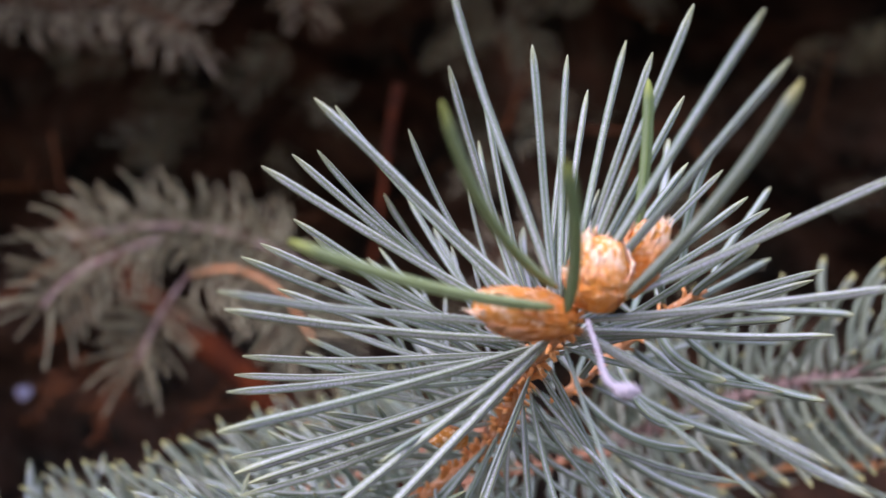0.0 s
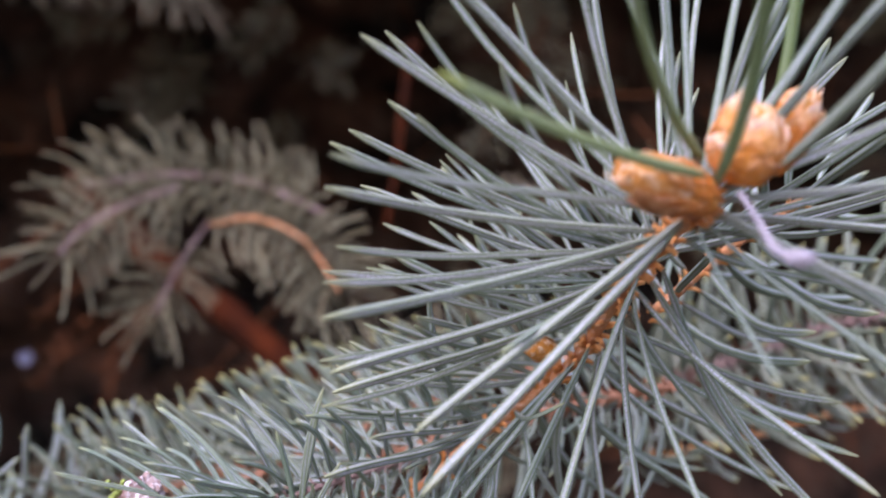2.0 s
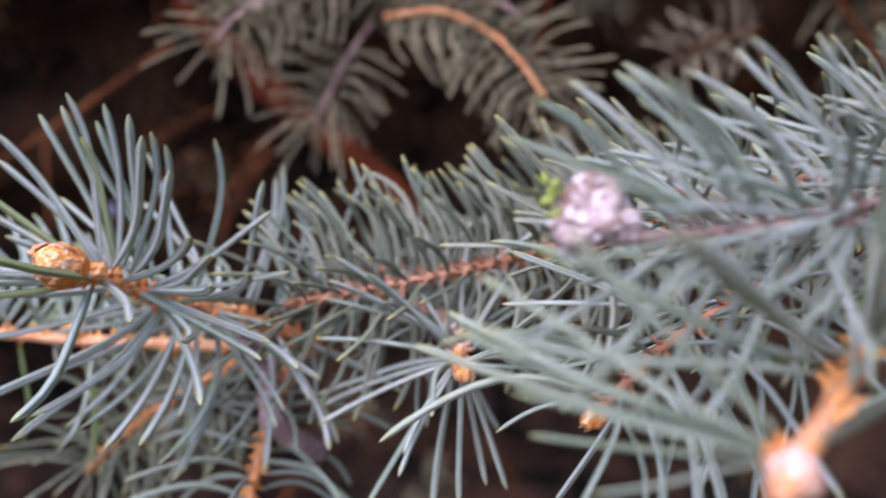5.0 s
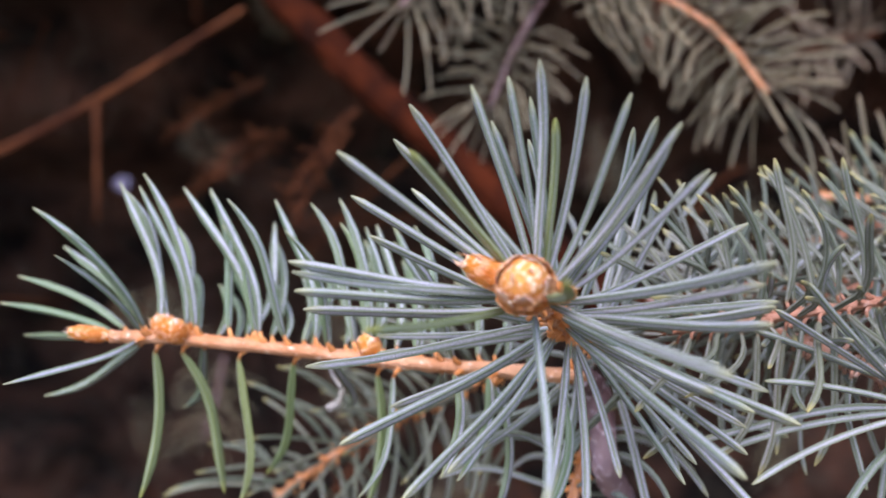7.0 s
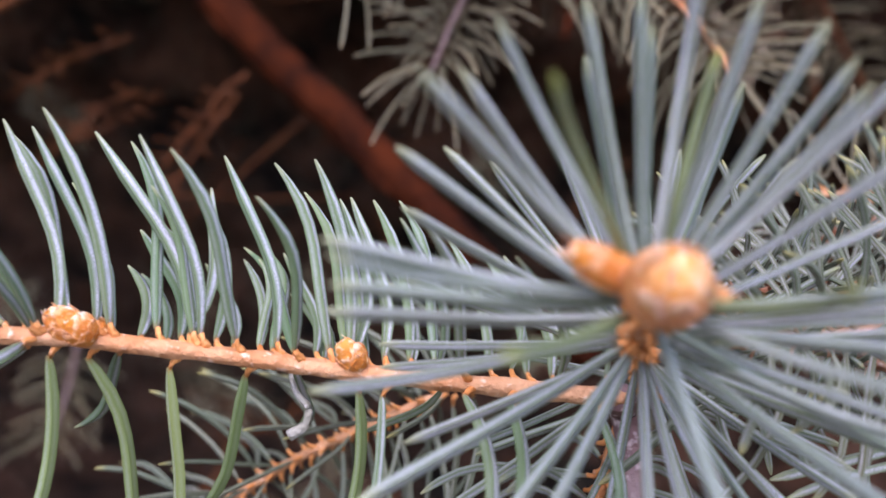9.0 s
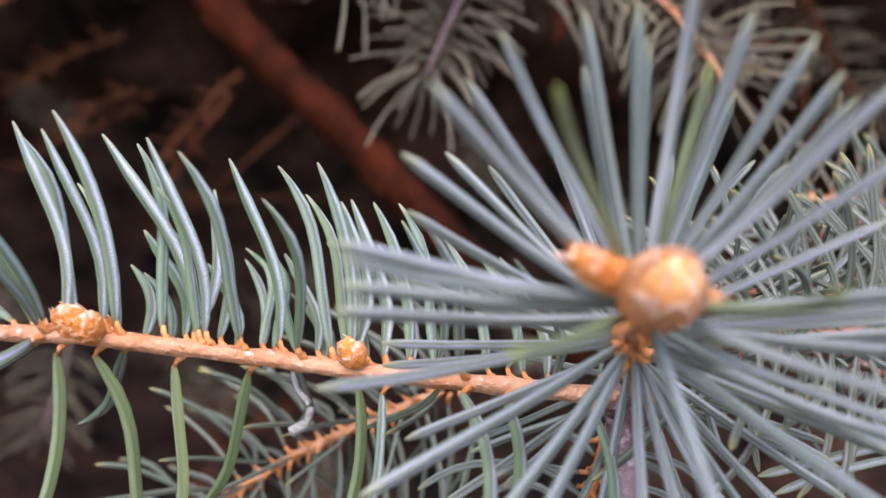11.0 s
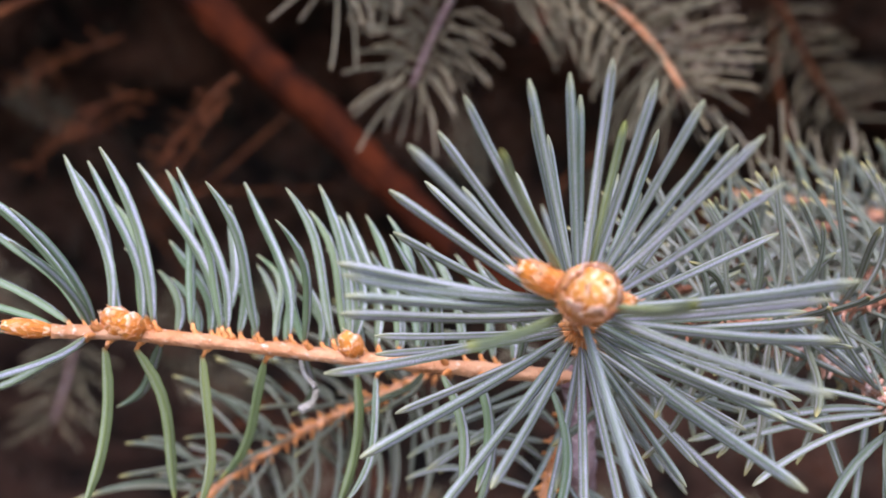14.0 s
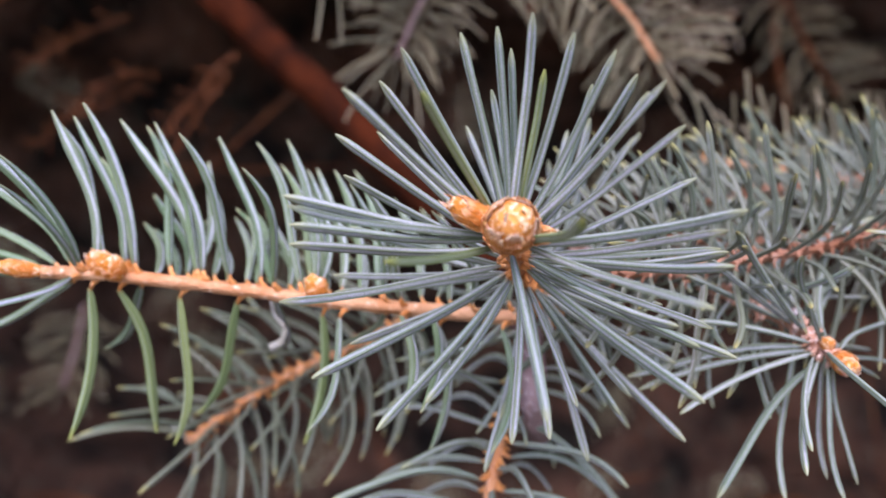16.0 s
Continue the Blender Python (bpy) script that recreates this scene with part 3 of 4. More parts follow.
dead_spray([(-4.20, 37.89, 7.01), (-5.1, 37.6, 6.1), (-5.73, 37.42, 5.02), (-6.6, 37.1, 4.0), (-7.10, 36.95, 2.84)], 1.5, 0.6, "dead flaking orange-brown twig", 22, 2)
dead_spray([(-4.53, 38.13, 6.17), (-5.6, 37.3, 4.4), (-6.4, 36.9, 2.6), (-7.27, 36.40, 1.23)], 0.9, 0.4, "red-brown twig end in the shade", 16, 4)
dead_spray([(-8.6, 39.5, 6.2), (-9.8, 39.2, 5.6), (-10.9, 39.0, 4.3)], 0.9, 0.4, "dead brown twig with broken spurs", 12, 6)
dead_spray([(-12.4, 43.0, 4.3), (-10.3, 42.5, 5.2), (-8.4, 42.0, 6.8)], 1, 0.4, "dead brown twig with broken spurs, half hidden", 14, 7)
dead_spray([(-11.9, 44.0, 5.6), (-12.9, 43.5, 4.1), (-14.2, 43.0, 2.6)], 0.9, 0.4, "thin dead red-brown twig in the shade", 14, 8)
dead_spray([(-10.9, 48.0, 10.5), (-13.3, 47.0, 9.0), (-15.7, 46.0, 7.0)], 1.1, 0.4, "crooked dead brown twig in the shade", 18, 9)
dead_spray([(-6.5, 44.0, -13.1), (-4.0, 44.0, -9.5), (-1.2, 45.0, -7.8)], 1, 0.4, "dead brown twig low in the shade", 16, 10)
dead_spray([(23.4, 40.0, 1.6), (25.7, 41.0, -1.9), (26.8, 42.0, -4.6)], 1, 0.4, "dead red-brown twig below the spray", 12, 11)


def far_clutter():
    """Dim tufts and dead twigs that fill the depth of the crown, too many and too dark to count."""
    rng = random.Random(5)
    needles, twigs = bmesh.new(), bmesh.new()
    for k in range(90):
        d = rng.uniform(0.58, 0.92)
        w, h = rng.uniform(-0.85, 1.0), rng.uniform(-0.42, 0.60) if k < 44 else rng.uniform(0.34, 0.66)
        p = Vector((0.05 + d * math.sin(w), d * math.cos(w), 1.2 + d * h))
        way = Vector((rng.gauss(0, 1), rng.gauss(0, 0.5), rng.gauss(-0.5, 0.7))).normalized()
        line = [p, p + way * 0.03, p + way * 0.06 + Vector((0, 0, -0.008))]
        tube(twigs, line, [0.0013, 0.0011, 0.0009], 5)
        a = side_of(way)
        b = way.cross(a)
        for i in range(60):
            q, f = rng.uniform(0, math.tau), rng.uniform(0.8, 1.2)
            base = p + way * rng.uniform(0, 0.062)
            out = way * math.cos(f) + (a * math.cos(q) + b * math.sin(q)) * math.sin(f)
            needle_shape(needles, 0.05, 0.03, 3, 2, needle_pose(base, base + out * rng.uniform(0.017, 0.023) * (1.0 if k < 44 else 1.35), way))
    for k in range(110):
        d = rng.uniform(0.52, 0.95)
        w, h = rng.uniform(-0.85, 1.0), rng.uniform(-0.45, 0.55)
        p = Vector((0.05 + d * math.sin(w), d * math.cos(w), 1.2 + d * h))
        way = Vector((rng.gauss(0, 1), rng.gauss(0, 0.4), rng.gauss(-0.3, 0.8))).normalized() * rng.uniform(0.04, 0.13)
        r = rng.uniform(0.0008, 0.0022)
        bm = bmesh.new()
        tube(bm, [p, p + way * 0.5 + Vector((0, 0, rng.gauss(0, 0.006))), p + way], [r, r * 0.85, r * 0.5], 6, 0.3)
        tagged(new("dead_twig", mesh_of("dead_twig", bm, DEAD)), "dead brown twig deep inside the crown", "twig", "dead twigs")
    tagged(new("far_needles", mesh_of("far_needles", needles, SHADED_NEEDLE)), "dim grey-brown needle tufts deep inside the crown", "foliage", kind="stuff")
    tagged(new("far_tuft_stems", mesh_of("far_tuft_stems", twigs, DEAD)), "thin stems of the dim needle tufts", "foliage", kind="stuff")


far_clutter()

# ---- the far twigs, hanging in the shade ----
FAR = dict(needle=SHADED_NEEDLE, joined=True, name="shaded_twig", group="shaded twigs", wide=0.022)
DIM = GREY_TWIG
Shoot("shaded spruce twig with grey needles, arching down", [(3.6, 21.9, 7.3), (5.2, 21.6, 7.3), (6.6, 21.4, 6.6), (7.5, 21.0, 5.6), (8.2, 20.6, 4.4)], 1.1, 0.8, bark=TWIG, **FAR).fill(0, 60, 0.5, 22, (50, 72)).done()
Shoot("shaded spruce twig, drooping, with grey needles", [(2.9, 24.0, 7.8), (2.1, 23.1, 6.3), (1.3, 22.4, 4.3)], 1.0, 0.8, bark=DIM, **FAR).fill(0, 30, 0.5, 20, (30, 74)).done()
Shoot("shaded grey-green spruce twig, drooping", [(2.6, 21.7, 8.7), (0.9, 21.2, 8.1), (-0.4, 20.7, 7.3), (-1.0, 20.2, 6.4)], 1.0, 0.8, bark=DIM, **FAR).fill(0, 45, 0.6, 21, (45, 72)).done()
Shoot("shaded brownish-green spruce twig above the others", [(7.6, 22.6, 7.4), (5.0, 22.8, 8.8), (2.0, 22.6, 9.4), (-1.0, 22.0, 9.1)], 1.2, 0.9, bark=DIM, **FAR).fill(0, 85, 0.5, 21, (45, 70)).done()
Shoot("far dim spruce twig in deep shade", [(23.0, 42.0, 15.5), (25.6, 41.7, 10.7), (27.7, 41.3, 7.6)], 1.4, 1.0, bark=DEAD, **FAR).fill(0, 75, 2.0, 28, (45, 70)).done()

Shoot("dim brown-grey spruce tuft low in the shade", [(-11.01, 41.07, -4.69), (-11.33, 41.08, -6.57), (-11.90, 41.12, -8.73)], 1.2, 0.9, bark=DIM, **FAR).fill(0, 40, 1.2, 22, (45, 68)).done()
HIGH = dict(needle=LIFTED_NEEDLE, joined=True, name="shaded_twig", group="shaded twigs", wide=0.030, bark=DEAD)
Shoot("dim brown-green spruce tuft high in the shade", [(-20.2, 46, 33.5), (-14.0, 46, 31.5), (-8.6, 45, 30.6), (-3.6, 44, 27.6)], 2.0, 1.4, **HIGH).fill(0, 170, 1.1, 34, (45, 72)).done()
Shoot("dim brown-green spruce tuft, drooping from above", [(2.0, 50, 38.5), (3.0, 50, 34.5), (3.4, 50, 31.0)], 1.8, 1.2, **HIGH).fill(0, 75, 1.6, 32, (40, 68)).done()
Shoot("dim grey-brown spruce tuft beside the upright twig", [(19.0, 37, 10.5), (16.8, 36, 9.9), (14.5, 34.9, 9.0)], 1.2, 0.9, **HIGH).fill(0, 45, 1.3, 22, (45, 75)).done()

# ---- the near spray ----
A = Shoot("blue-green spruce shoot with three amber buds at its end", [(8.79, 2.42, -1.92), (9.69, 3.94, -1.57), (10.54, 4.88, -0.94), (11.32, 5.54, -0.48), (12.54, 5.48, 0.44), (13.94, 4.91, 1.38), (14.56, 3.08, 2.33), (14.91, 0.75, 2.79)], 1.0, 0.8, wide=0.0185, needle=SHOOT_NEEDLE)
A.some((1, 16, 70, 37.6), (8, 56, 82, 37.9), (3, 44, 79, 36), (4, -1, 82, 33), (5, -9, 84, 33), (8, -16, 92, 33), (3, -19, 77, 33), (2, -25, 81, 33), (1, -28, 72, 36.5), (5, -35, 87, 33), bend=0.035)
A.some((0, -38, 47, 35), (1, -48, 48, 33.3), (0, -74, 75, 37.3), (1, -92, 77, 33.9), (5, -94, 96, 33), (8, -64, 94, 33), (6, -44, 104, 33), (1, -128, 80, 28.6), (2, -129, 80, 33.3), bend=0.035)
A.some((4, -139, 83, 26), (4, -175, 68, 20.1), (4, 83, 75, 36.1), (3, 122, 104, 34.8), (3.5, 130, 101, 37.9), bend=0.035)
A.some((14, 48, 83, 38.3), (9, 38, 83, 37), (18, 47, 69, 36.8), (20, 29, 64, 33), (13, 19, 61, 34.5), (16, 7, 77, 33), (20, 5, 91, 33), (13, -15, 102, 33), (12, -102, 105, 33), (9, -81, 86, 33), bend=0.06)
A.some((10, -59, 94, 33), (12, -51, 90, 33), (10, -83, 116, 33), (22, -73, 51, 36.1), (14, -82, 81, 33), (18, -81, 84, 33), (20, 150, 88, 18.7), (10, 82, 80, 36.5), (10, 102, 81, 37.8), (15, 94, 83, 37), bend=0.06)
A.some((16, 87, 85, 35.3), (21, 88, 87, 36.9), (26, 74, 105, 33), (26, 101, 88, 38.5), (22, 106, 85, 38.6), (32, 103, 95, 38.7), (29, 103, 95, 37.4), (18, 68, 83, 38.2), (16, 64, 87, 36.7), (20, 59, 74, 34.8), bend=0.06)
A.some((23, 66, 91, 34.5), (28, 59, 103, 33), (24, 22, 99, 33), (26, 13, 109, 33), (30, 33, 101, 33), (30, 44, 102, 33), (34, 26, 120, 33), (22, 154, 104, 36.4), (40, 143, 108, 33), (44, 125, 128, 36), bend=0.06)
A.some((47, 118, 136, 34.1), (30, 180, 111, 33), (26, -174, 93, 33.3), (30, -140, 111, 33), (18, -143, 126, 33), (40, -166, 138, 33), (48, -143, 140, 33), bend=0.06)
A.placed((14.80, 0.35, 3.08), (13.88, -1.84, 4.35), (1, 0, 1), 0.07, GREEN_NEEDLE, 1.12)
A.placed((14.86, 0.20, 2.82), (14.78, -1.80, 3.79), (-1, 0, 0), 0.035, GREEN_NEEDLE, 1.5)
A.placed((14.72, 0.05, 2.86), (12.54, -1.45, 3.45), (0, 0, 1), 0.035, GREEN_NEEDLE, 1.1)
A.placed((15.62, 1.20, 3.19), (15.96, 0.30, 5.13), (-1, 0, 0), 0.035, GREEN_NEEDLE, 1.5)
A.placed((15.45, 0.25, 2.92), (16.80, -1.40, 4.38), (-1, 0, 1), 0.035, DIMMED_NEEDLE, 1.3)
A.some((88, -55, 56, 27), (88, -52, 34, 27), (89.5, -81, 36, 27), (83, -81, 35, 27), (77.5, -95, 56, 27), (68, 93, 78, 27), (97, 35, 111, 27), (99, 30, 123, 27), (98, 34, 121, 27), (101, -2, 132, 27), bend=0.035)
A.some((102, -37, 122, 28.3), (103.5, -47, 135, 30.8), (101.5, -6, 130, 27), (94.5, -61, 79, 27), (96.5, -68, 84, 27), (72, 95, 104, 27), (64, 108, 108, 27), (59.5, 136, 115, 27), (58, -153, 100, 27), (57, 140, 98, 27), bend=0.035)
A.some((89, 156, 39, 27), (87.5, 120, 35, 27), (88.5, 95, 108, 27), (79, 98, 115, 27), bend=0.035)
A.some((63.5, 81, 107, 34), (85.5, 88, 109, 25.4), (83, 81, 99, 28.3), (93.5, 42, 99, 23.3), (86.5, 46, 114, 25.9), (104.5, 90, 68, 16.5), (117.5, 40, 136, 23.5), (100, 16, 61, 28), (60, 79, 105, 30.5), bend=0.05)
A.some((106.5, 36, 71, 24.6), (108.5, 67, 55, 21.7), (105.5, 83, 65, 26.2), (117.5, -66, 101, 25), (117.5, -32, 111, 21.7), (117.5, -69, 113, 19.2), (117.5, -75, 76, 33.9), (117.5, -76, 90, 30.7), (117.5, -86, 97, 18.7), (117.5, -93, 121, 13.5), bend=0.05)
A.some((117.5, -57, 96, 25.2), (99, 13, 59, 24.6), bend=0.05)
A.some((40, 57, 97, 31.2), (44, 72, 94, 29), (36, 79, 82, 29), (48, 56, 107, 29), (52, 50, 114, 29), (54, 42, 119, 29), (50, 68, 114, 29), (55, 59, 126, 29), (58, 58, 125, 29), (62, 77, 113, 29), (44, 85, 79, 29), (40, 92, 71, 29), (50, 68, 96, 29), (37, 59, 94, 31.3), bend=0.07)
A.some((44, -135, 89, 35), (41, -114, 109, 35), (49, -134, 93, 35), (22, -147, 103, 35), (26, -148, 79, 35), (36, -113, 94, 35), (52, -128, 81, 35), (38, -131, 83, 35), (55, -126, 94, 35), bend=0.06)
A.fill(14, 42, 0.8, 29, (70, 80), (48, 112), 0.06)
A.fill(42, 62, 0.9, 23, (68, 76), (45, 100), 0.06)
A.fill(30, 62, 0.9, 19, (66, 76), (0, 48), 0.05)
A.fill(62, 100, 1.2, 24, (74, 96), (30, 90), 0.05)
A.fill(12, 28, 2.0, 26, (60, 75), (-75, 38), 0.06)
A.fill(18, 54, 0.9, 29, (60, 74), (-35, 62), 0.06)
A.fill(60, 98, 3.0, 24, (70, 90), (-170, -80), 0.06)
A.bud_at((15.17, 0.61, 2.89), (15.33, 0.25, 3.60), 6.2, 26)
A.bud_at((14.90, 0.72, 2.78), (13.90, -0.12, 2.97), 5.0, 22)
A.bud_at((15.50, 0.85, 3.04), (16.06, 0.72, 3.80), 4.7, 26)
A.bud_at((13.62, 3.75, 1.52), (13.17, 3.12, 1.62), 3.0, 8)
A.node(119, 1.7, FLAKY_TWIG, "pale crusted node of the stem")
A.done(800)
C = Shoot("blue-green spruce shoot with a stout bud at its end", [(3.39, 13.36, -1.77), (2.54, 11.71, -1.17), (1.8, 9.95, -0.74), (1.17, 8.25, -0.24)], 1.2, 1.0, wide=0.0275)
C.some((10.5, 65, 58, 26.1), (18.5, 51, 74, 26), (18, 71, 58, 26), (10, 44, 58, 26.1), (6.5, 34, 58, 26.1), (33.5, 42, 73, 27.3), (8, 16, 58, 25.9), (21, 12, 75, 24.7), (8, 5, 58, 25.9), (13.5, 2, 58, 26), (5, -6, 58, 25.9), (45, -4, 75, 24.5))
C.some((38.5, -15, 78, 27.9), (7.5, -18, 58, 25.9), (8, -31, 58, 26.1), (10, -39, 58, 26), (11.5, -44, 58, 25.9), (6, -49, 58, 26), (9.5, -60, 58, 26), (14, -63, 88, 25), (45, -43, 85, 24.2), (3, 59, 45, 26), (8, -87, 62, 28.7), (13, -88, 62, 27.5))
C.some((14, -84, 92, 25.7), (13, -97, 63, 28.3), (4, -114, 62, 27), (11.5, -107, 96, 25.9), (11.5, -113, 97, 25.4), (28.5, -110, 69, 31.9), (15.5, -127, 69, 30.6), (45, -131, 76, 32.7), (24.5, -164, 60, 26.4), (28.5, -135, 97, 22.3), (28.5, -142, 97, 23.4), (22.5, -175, 60, 26.6))
C.some((4, -163, 60, 26.2), (19, 149, 66, 29.5), (19, 128, 67, 31.2), (45, 132, 85, 30.3), (16.5, 109, 66, 31.1), (9.5, 100, 61, 27.4), (4, 94, 58, 26.1), (4, 91, 59, 26.6), (4.5, 99, 58, 26), (24, 101, 80, 26.5), (24, 96, 78, 26.4), (28.5, -116, 97, 24.2))
C.some((3.5, 40, 28, 23.5), (8, -13, 50, 22), (3.5, -116, 24, 24.9), (3.5, 136, 30, 24.8), mat=GREEN_NEEDLE, bend=0.05)
C.fill(16, 60, 1.5, 25, (62, 75))
C.bud_at((1.22, 8.38, -0.30), (1.13, 7.50, -0.12), 5.7, 28)
C.bud(1.5, 70, 66, 7.4, 3.0, 22, off=0.8)
C.bud(2.5, -95, 70, 6.0, 2.4, 16, off=0.8)
C.done(900)
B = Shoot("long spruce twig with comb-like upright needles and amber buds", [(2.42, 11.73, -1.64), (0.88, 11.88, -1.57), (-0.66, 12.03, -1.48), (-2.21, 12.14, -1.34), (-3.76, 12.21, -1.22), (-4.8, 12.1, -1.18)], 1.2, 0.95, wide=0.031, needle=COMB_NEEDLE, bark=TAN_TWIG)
B.some((7.5, 6, 71, 25.2), (8.5, 13, 68, 24.9), (11.5, 3, 67, 25), (13, -8, 70, 26.5), (22, 8, 58, 27.9), (18, 15, 73, 25.1), (23, -5, 68, 25.2), (20.5, 56, 65, 25.2), (27, -22, 70, 24.8), (24.5, 48, 77, 24.9), (31.5, 9, 67, 25), (21.5, 39, 84, 25.2))
B.some((37.5, 7, 67, 24.9), (31, 61, 80, 24.9), (39.5, 29, 70, 24.8), (40, 5, 73, 25.1), (44, 30, 74, 24.9), (47, 30, 74, 24.9), (50, 29, 75, 24.9), (33.5, 58, 66, 25), (42, 52, 72, 25), (11.5, 40, 70, 24.9), (16, 71, 72, 24.9))
B.some((7, 174, 86, 25.5), (11, 164, 104, 26.7), (20, 171, 92, 26), (28.5, 154, 78, 25.1), (41.5, 165, 88, 24.8), mat=GREEN_NEEDLE)
B.some((14, 127, 70, 25.2), (34, 118, 89, 25.3), (53, -43, 74, 24.7), (56.5, 44, 76, 24.8), (61, 48, 77, 24.6), (64, 50, 78, 24.6), (53.5, -115, 92, 25.4), (58.5, -116, 85, 25.2))
B.some((5, -11, 50, 25), (4, 46, 51, 25), (2, 58, 37, 25.6), (0, 76, 33, 25.9), (0, 97, 42, 25.3), (4.5, -104, 58, 23.6), (4.5, 130, 45, 25.4))
B.some((22.5, 43, 64, 22), (21.5, 63, 69, 22), (29.5, 60, 75, 22), (36, 54, 71, 22), (37, 71, 72, 22), (38.5, 76, 74, 22), (5.5, -37, 64, 22), (5, -54, 68, 22), (19, 70, 68, 22), (26.5, 63, 70, 22), (41, 32, 75, 22), (44, 48, 78, 22), (47.5, 44, 74, 22), (13, 57, 67, 22))
B.fill(15, 74, 2.3, 21, (64, 76), (-50, 60), 0.11)
B.fill(42, 74, 3.0, 24, (74, 86), (110, 250), 0.10)
B.bud(0, 0, 5, 7.0, 2.3, 16)
B.bud(10.0, 12, 38, 4.8, 3.8, 24, off=0.6)
B.bud(11.5, -40, 48, 4.2, 3.4, 20, off=0.5)
B.bud(12.5, 60, 60, 4.0, 3.0, 18, off=0.4)
B.bud(42, -15, 45, 4.5, 3.2, 10, off=1.0)
B.done()
Shoot("spruce twig hanging below the fork on a thin yellow stem", [(2.88, 13.05, -2.1), (2.44, 12.82, -3.43), (2.15, 12.52, -4.78), (1.85, 12.23, -6.12), (1.6, 12, -7.2)], 1.0, 0.9, wide=0.026).fill(0, 50, 1.0, 24, (60, 80), bend=0.14).done(800)
Shoot("spruce twig drooping under the long twig", [(0.9, 15.7, -2.3), (0.4, 15.75, -2.52), (-0.71, 16.05, -3.11), (-1.78, 16.38, -3.77), (-3.2, 16.8, -4.9)], 0.9, 0.7, bark=TAN_TWIG, needle=DIMMED_NEEDLE, wide=0.024).fill(0, 55, 0.74, 22, (50, 68)).done()
F = Shoot("spruce twig with a pale flaky bud at its end", [(3.7, 13.6, -0.55), (5.05, 12.6, -0.85), (5.85, 11.6, -1.2), (6.25, 10.75, -1.48), (6.38, 10.05, -1.74), (6.42, 9.75, -1.86)], 0.95, 0.8, bark=FLAKY_TWIG, wide=0.027)
F.some((7, 49, 84, 25), (9, 62, 90, 23), (3, 41, 76, 22), (6, -51, 131, 26), (11, 73, 96, 22), (5, 115, 108, 27.3), (3, 114, 87, 24), (4, 118, 106, 26.5), (2, 145, 79, 26.4), (8, 166, 60, 25))
F.some((2, 137, 47, 20), (3, 131, 44, 18), (1, 175, 51, 20.1), (1, -161, 70, 20), (2, -83, 109, 20), (1.5, -104, 99, 20), (0.5, 64, 17, 19), (12, -48, 132, 23), (14, -58, 115, 23), (10, -70, 107, 23))
F.some((4, 80, 88, 22.1), (6, 47, 139, 22), (8, 15, 149, 22), (9, -22, 144, 22), (7, -48, 141, 22), (5, -79, 135, 22), (3, -105, 112, 20), (3, -170, 73, 20))
F.fill(14, 50, 1.0, 20, (55, 72))
F.bud(0, 0, 5, 4.6, 3.0, 20, off=-0.2)
F.bud(3, 20, 50, 2.6, 2.0, 14, off=0.4)
F.bud(11, 20, 60, 3.2, 2.2, 12, mat=CRUST, off=0.4)
F.done(900)
Shoot("spruce twig with upright yellow-tipped needles", [(11.4, 15.7, 1.3), (9.0, 15.4, 0.9), (8.3, 15.5, 0.8), (7.1, 15.2, 0.5)], 0.9, 0.7, bark=PALE_TWIG, needle=DIMMED_NEEDLE, wide=0.030).fill(0, 50, 0.65, 17, (55, 72), lift=0.25).done()
Shoot("spruce twig with short upright needles, further back", [(13.5, 17.8, 1.1), (10.7, 18.1, 1.5), (8.3, 18.0, 1.6)], 0.9, 0.7, bark=TAN_TWIG, needle=SHADED_NEEDLE, wide=0.024).fill(0, 60, 0.8, 20, (70, 84), (-60, 60), lift=0.15).done()
Shoot("dense spruce twig with yellow-tipped needles", [(10.5, 14.0, 0.2), (7.3, 13.8, -0.3), (5.3, 13.0, -0.3), (3.9, 12.3, -0.4)], 0.8, 0.6, bark=PALE_TWIG, needle=DIMMED_NEEDLE, wide=0.026).fill(0, 75, 0.62, 18, (55, 72), lift=0.25).done()
Shoot("dense spruce twig in the middle of the spray", [(9.4, 11.8, 0.3), (7.0, 11.0, -0.3), (4.7, 10.9, -0.7), (3.4, 11.0, -0.9)], 0.8, 0.6, bark=PALE_TWIG, needle=DIMMED_NEEDLE, wide=0.026).fill(0, 65, 0.5, 20, (55, 72), lift=0.25).done()
Shoot("dense spruce twig with needles swept to one side", [(15.0, 11.0, 1.6), (12.0, 10.0, 0.9), (9.8, 9.0, 0.3), (8.0, 8.0, -0.3)], 0.9, 0.7, bark=PALE_TWIG, needle=DIMMED_NEEDLE, wide=0.026).fill(0, 80, 0.6, 19, (55, 70), lift=0.2).done()
G = Shoot("spruce twig with a crusted lump at its end", [(12.6, 6.0, 0.4), (10.9, 4.95, 0.1), (10.15, 4.56, -0.05), (9.63, 4.3, -0.18), (8.3, 4.3, -0.25)], 0.4, 0.4, bark=GREY_TWIG, wide=0.021).fill(2, 48, 0.40, 18, (40, 66), bend=0.05)
G.some((14, -60, 20, 17), (15, -85, 16, 18), (16, -110, 20, 17), (15.5, -35, 26, 17), (18, -75, 14, 19), (17, -130, 24, 17), (14, -10, 30, 16), mat=COMB_NEEDLE, bend=0.02)
G.done()
G2 = Shoot("spruce twig with one small amber bud, needles swept sideways", [(10.8, 7.9, -0.5), (9.6, 7.2, -1.0), (8.73, 6.8, -1.49), (8.21, 6.68, -2.0)], 0.7, 0.6, bark=PALE_TWIG, wide=0.021).fill(0, 32, 0.7, 25, (45, 72))
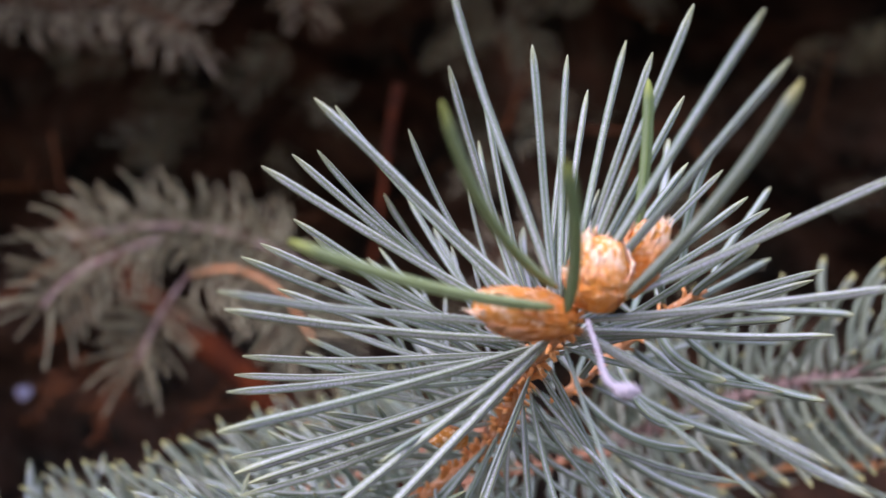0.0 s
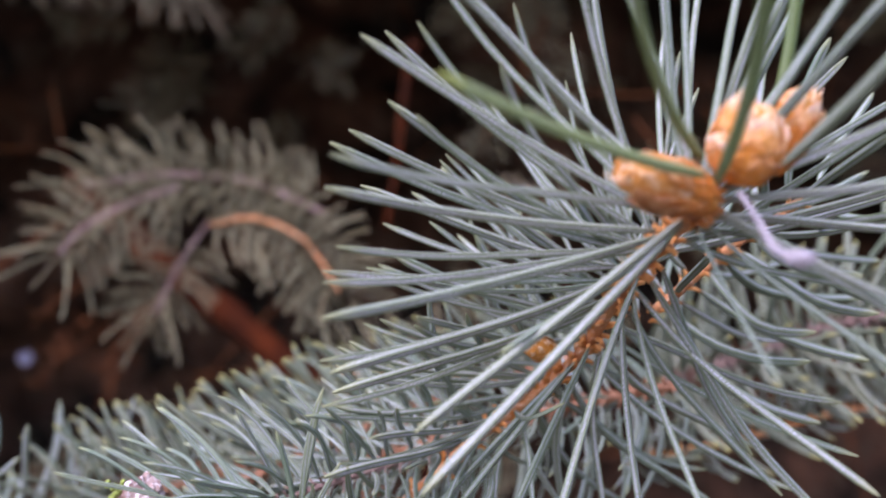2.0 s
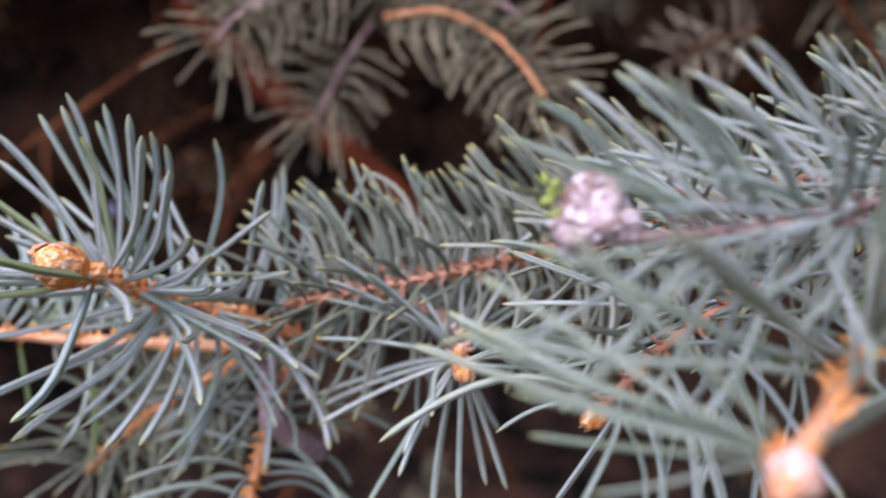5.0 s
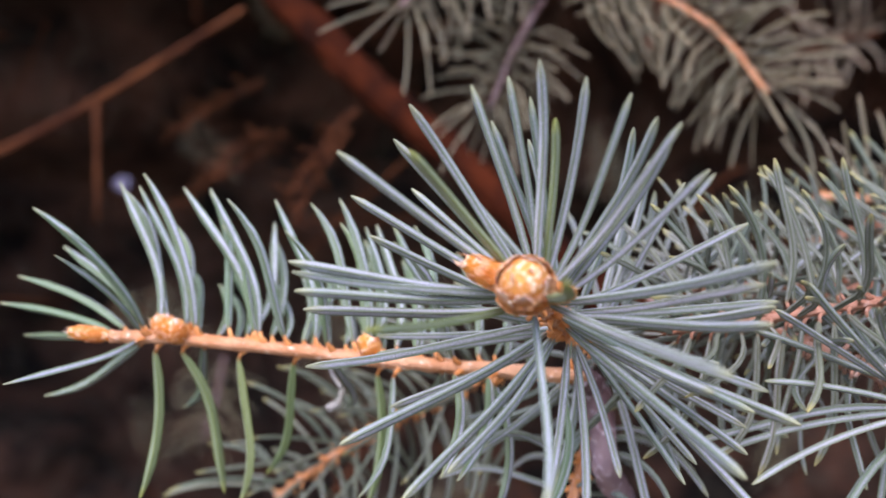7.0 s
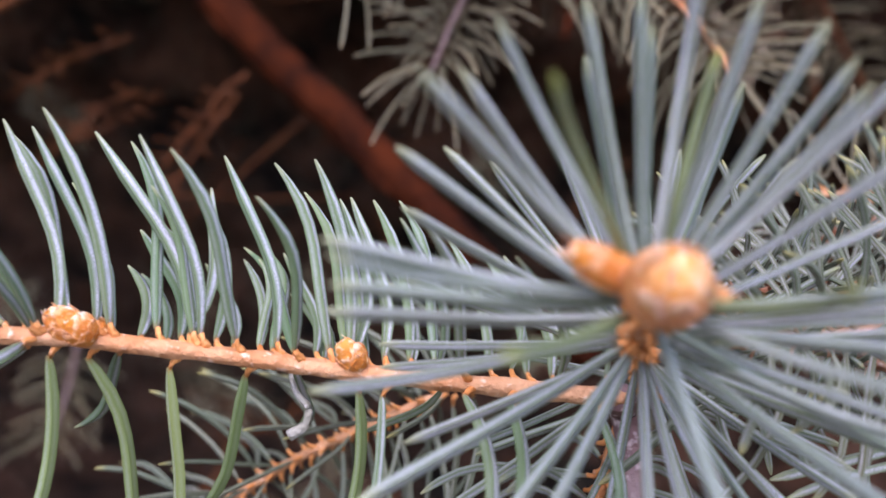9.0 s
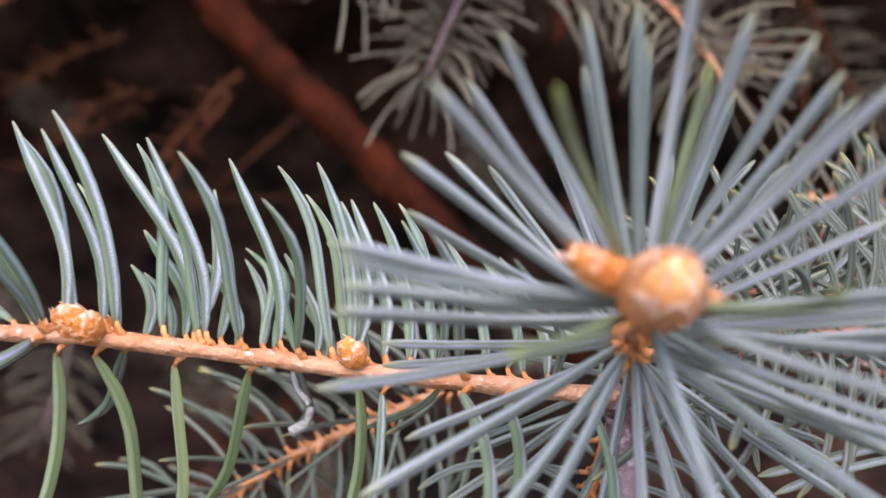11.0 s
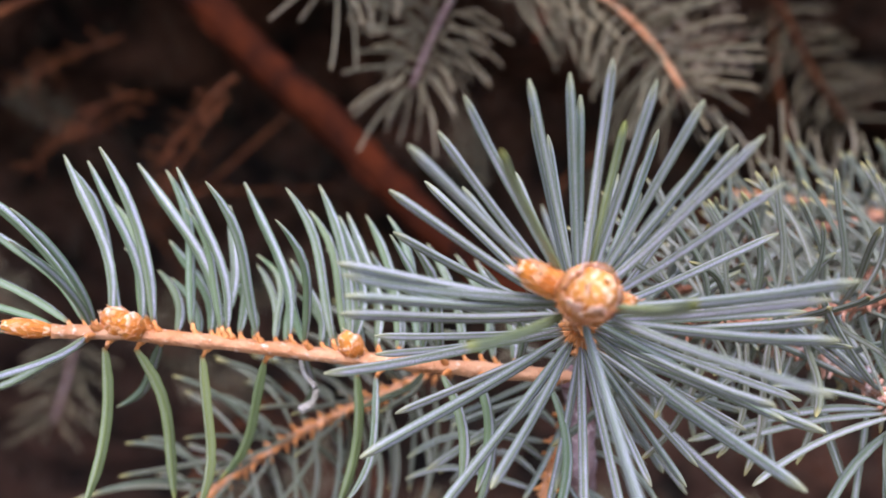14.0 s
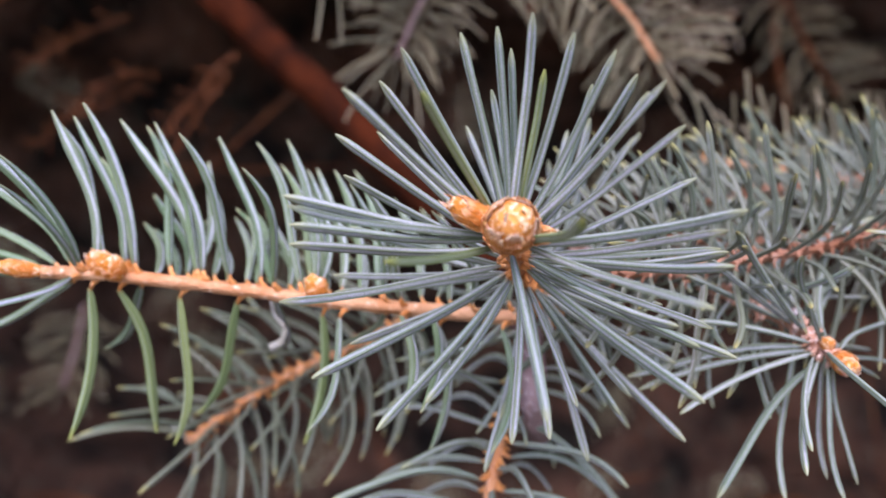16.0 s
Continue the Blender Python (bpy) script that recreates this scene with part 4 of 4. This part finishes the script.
G2.bud(0, 0, 5, 4.0, 2.4, 14)
G2.done()
Shoot("spruce twig beyond the budded shoot, with orange bark", [(15.2, 5.2, 2.0), (16.3, 4.6, 2.8), (17.2, 4.0, 3.3)], 0.8, 0.7).fill(0, 30, 1.0, 24, (50, 70)).done()
Shoot("spruce twig low in the spray with orange bark", [(17.62, 13.40, -0.81), (19.02, 12.91, -0.54), (20.75, 12.40, -0.16), (23.10, 12.02, -0.31)], 0.8, 0.6, bark=TWIG).fill(0, 75, 0.8, 22, (50, 70), (-115, 115)).done()
Shoot("dense blue-green spruce twig behind the budded shoot", [(16.12, 7.97, 0.87), (13.18, 7.91, 0.51), (10.10, 8.40, -0.12)], 0.8, 0.6, bark=PALE_TWIG, wide=0.024).fill(0, 60, 0.6, 20, (50, 70)).done()
Shoot("dense spruce twig low behind the budded shoot", [(17.61, 12.07, 0.99), (19.96, 11.03, 1.68), (22.83, 10.60, 1.91)], 0.9, 0.7, bark=GREY_TWIG, needle=DIMMED_NEEDLE).fill(0, 70, 0.5, 24, (50, 70)).done()
limb([(2.3, 11.7, -1.62), (2.62, 12.35, -1.86), (2.72, 12.25, -2.39), (2.80, 12.35, -3.1), (3.3, 13.6, -3.9)], 1.7, 2.3, OLD_TWIG, "grey older twig at the fork of the spray", "old_twig")

# ---- the crusted lump on the needles, a withered needle, a wisp of fluff ----
def crust_lump(at, size):
    root = new("crusted_lump")
    root.location = at
    tagged(root, "pale pink crusty lump with green grains, stuck on needles", "gall", "")
    bm = bmesh.new()
    bmesh.ops.create_icosphere(bm, subdivisions=5, radius=1.0)
    for v in bm.verts:
        p = v.co.copy()
        n = 0.34 * noise.noise(p * 1.6 + Vector((3, 0, 0))) + 0.26 * noise.noise(p * 3.8) + 0.20 * noise.noise(p * 8.0) + 0.08 * noise.noise(p * 16.0)
        taper = 1.0 - 0.38 * p.z
        v.co = Vector((p.x * taper * 1.05, p.y * 0.8 * taper, p.z * 0.95)) * (1 + n) * size
    part("crust", bm, CRUST, root)
    rng = random.Random(3)
    grain = bmesh.new()
    bmesh.ops.create_icosphere(grain, subdivisions=1, radius=size * 0.16)
    data = mesh_of("grain", grain, LICHEN)
    for k in range(16):
        ob = part("grain", data, None, root)
        ob.location = (size * rng.uniform(-1.35, -0.75), size * rng.uniform(-0.5, 0.3), size * rng.uniform(-0.1, 0.9))
        ob.scale = [rng.uniform(0.5, 1.0)] * 3
    return root


crust_lump(cm(7.92, 4.50, 0.0), 0.0034)


def withered_needle(points, r, mat, label, name, puff=0.0):
    """A dry curled needle, with a puff of fluff at its end where there is one."""
    line = spline([cm(*p) for p in points], 6)
    n = len(line)
    bm = bmesh.new()
    tube(bm, line, [r * (0.6 + 0.7 * (i / (n - 1)) ** 2) / 1000 for i in range(n)], 7, 0.3)
    ob = tagged(new(name, mesh_of(name, bm, mat)), label, "needle")
    if puff:
        ball = bmesh.new()
        bmesh.ops.create_icosphere(ball, subdivisions=4, radius=1.0)
        for v in ball.verts:
            q = v.co.copy()
            v.co = line[-1] + Vector((q.x * 1.2, q.y, q.z * 0.8)) * (1 + 0.45 * noise.noise(q * 2.6) + 0.2 * noise.noise(q * 7.0)) * puff / 1000
        part("fluff", ball, mat, ob)


withered_needle([(15.05, 0.25, 2.72), (15.08, -0.08, 2.38), (15.11, -0.28, 2.12), (15.25, -0.40, 2.02)], 0.40, THREAD, "withered pale needle curling from the budded shoot", "withered_needle", 0.85)
withered_needle([(-1.50, 12.57, -1.55), (-1.43, 12.45, -1.77), (-1.28, 12.32, -1.93), (-1.30, 12.32, -2.14), (-1.48, 12.35, -2.27)], 0.58, WITHERED, "withered pale needle curling under the long twig", "withered_needle")


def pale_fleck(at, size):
    """A small pale solid added deep in the crown, coloured as sky glimmering through a gap."""
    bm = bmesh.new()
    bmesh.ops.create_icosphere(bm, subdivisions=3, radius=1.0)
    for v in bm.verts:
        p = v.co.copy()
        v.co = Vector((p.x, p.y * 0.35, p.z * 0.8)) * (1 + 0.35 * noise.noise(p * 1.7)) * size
    ob = tagged(new("bark_flake", mesh_of("bark_flake", bm, SKY_GLIMMER)), "glimmer of sky through the dark crown, painted as a pale bluish spot", "flake")
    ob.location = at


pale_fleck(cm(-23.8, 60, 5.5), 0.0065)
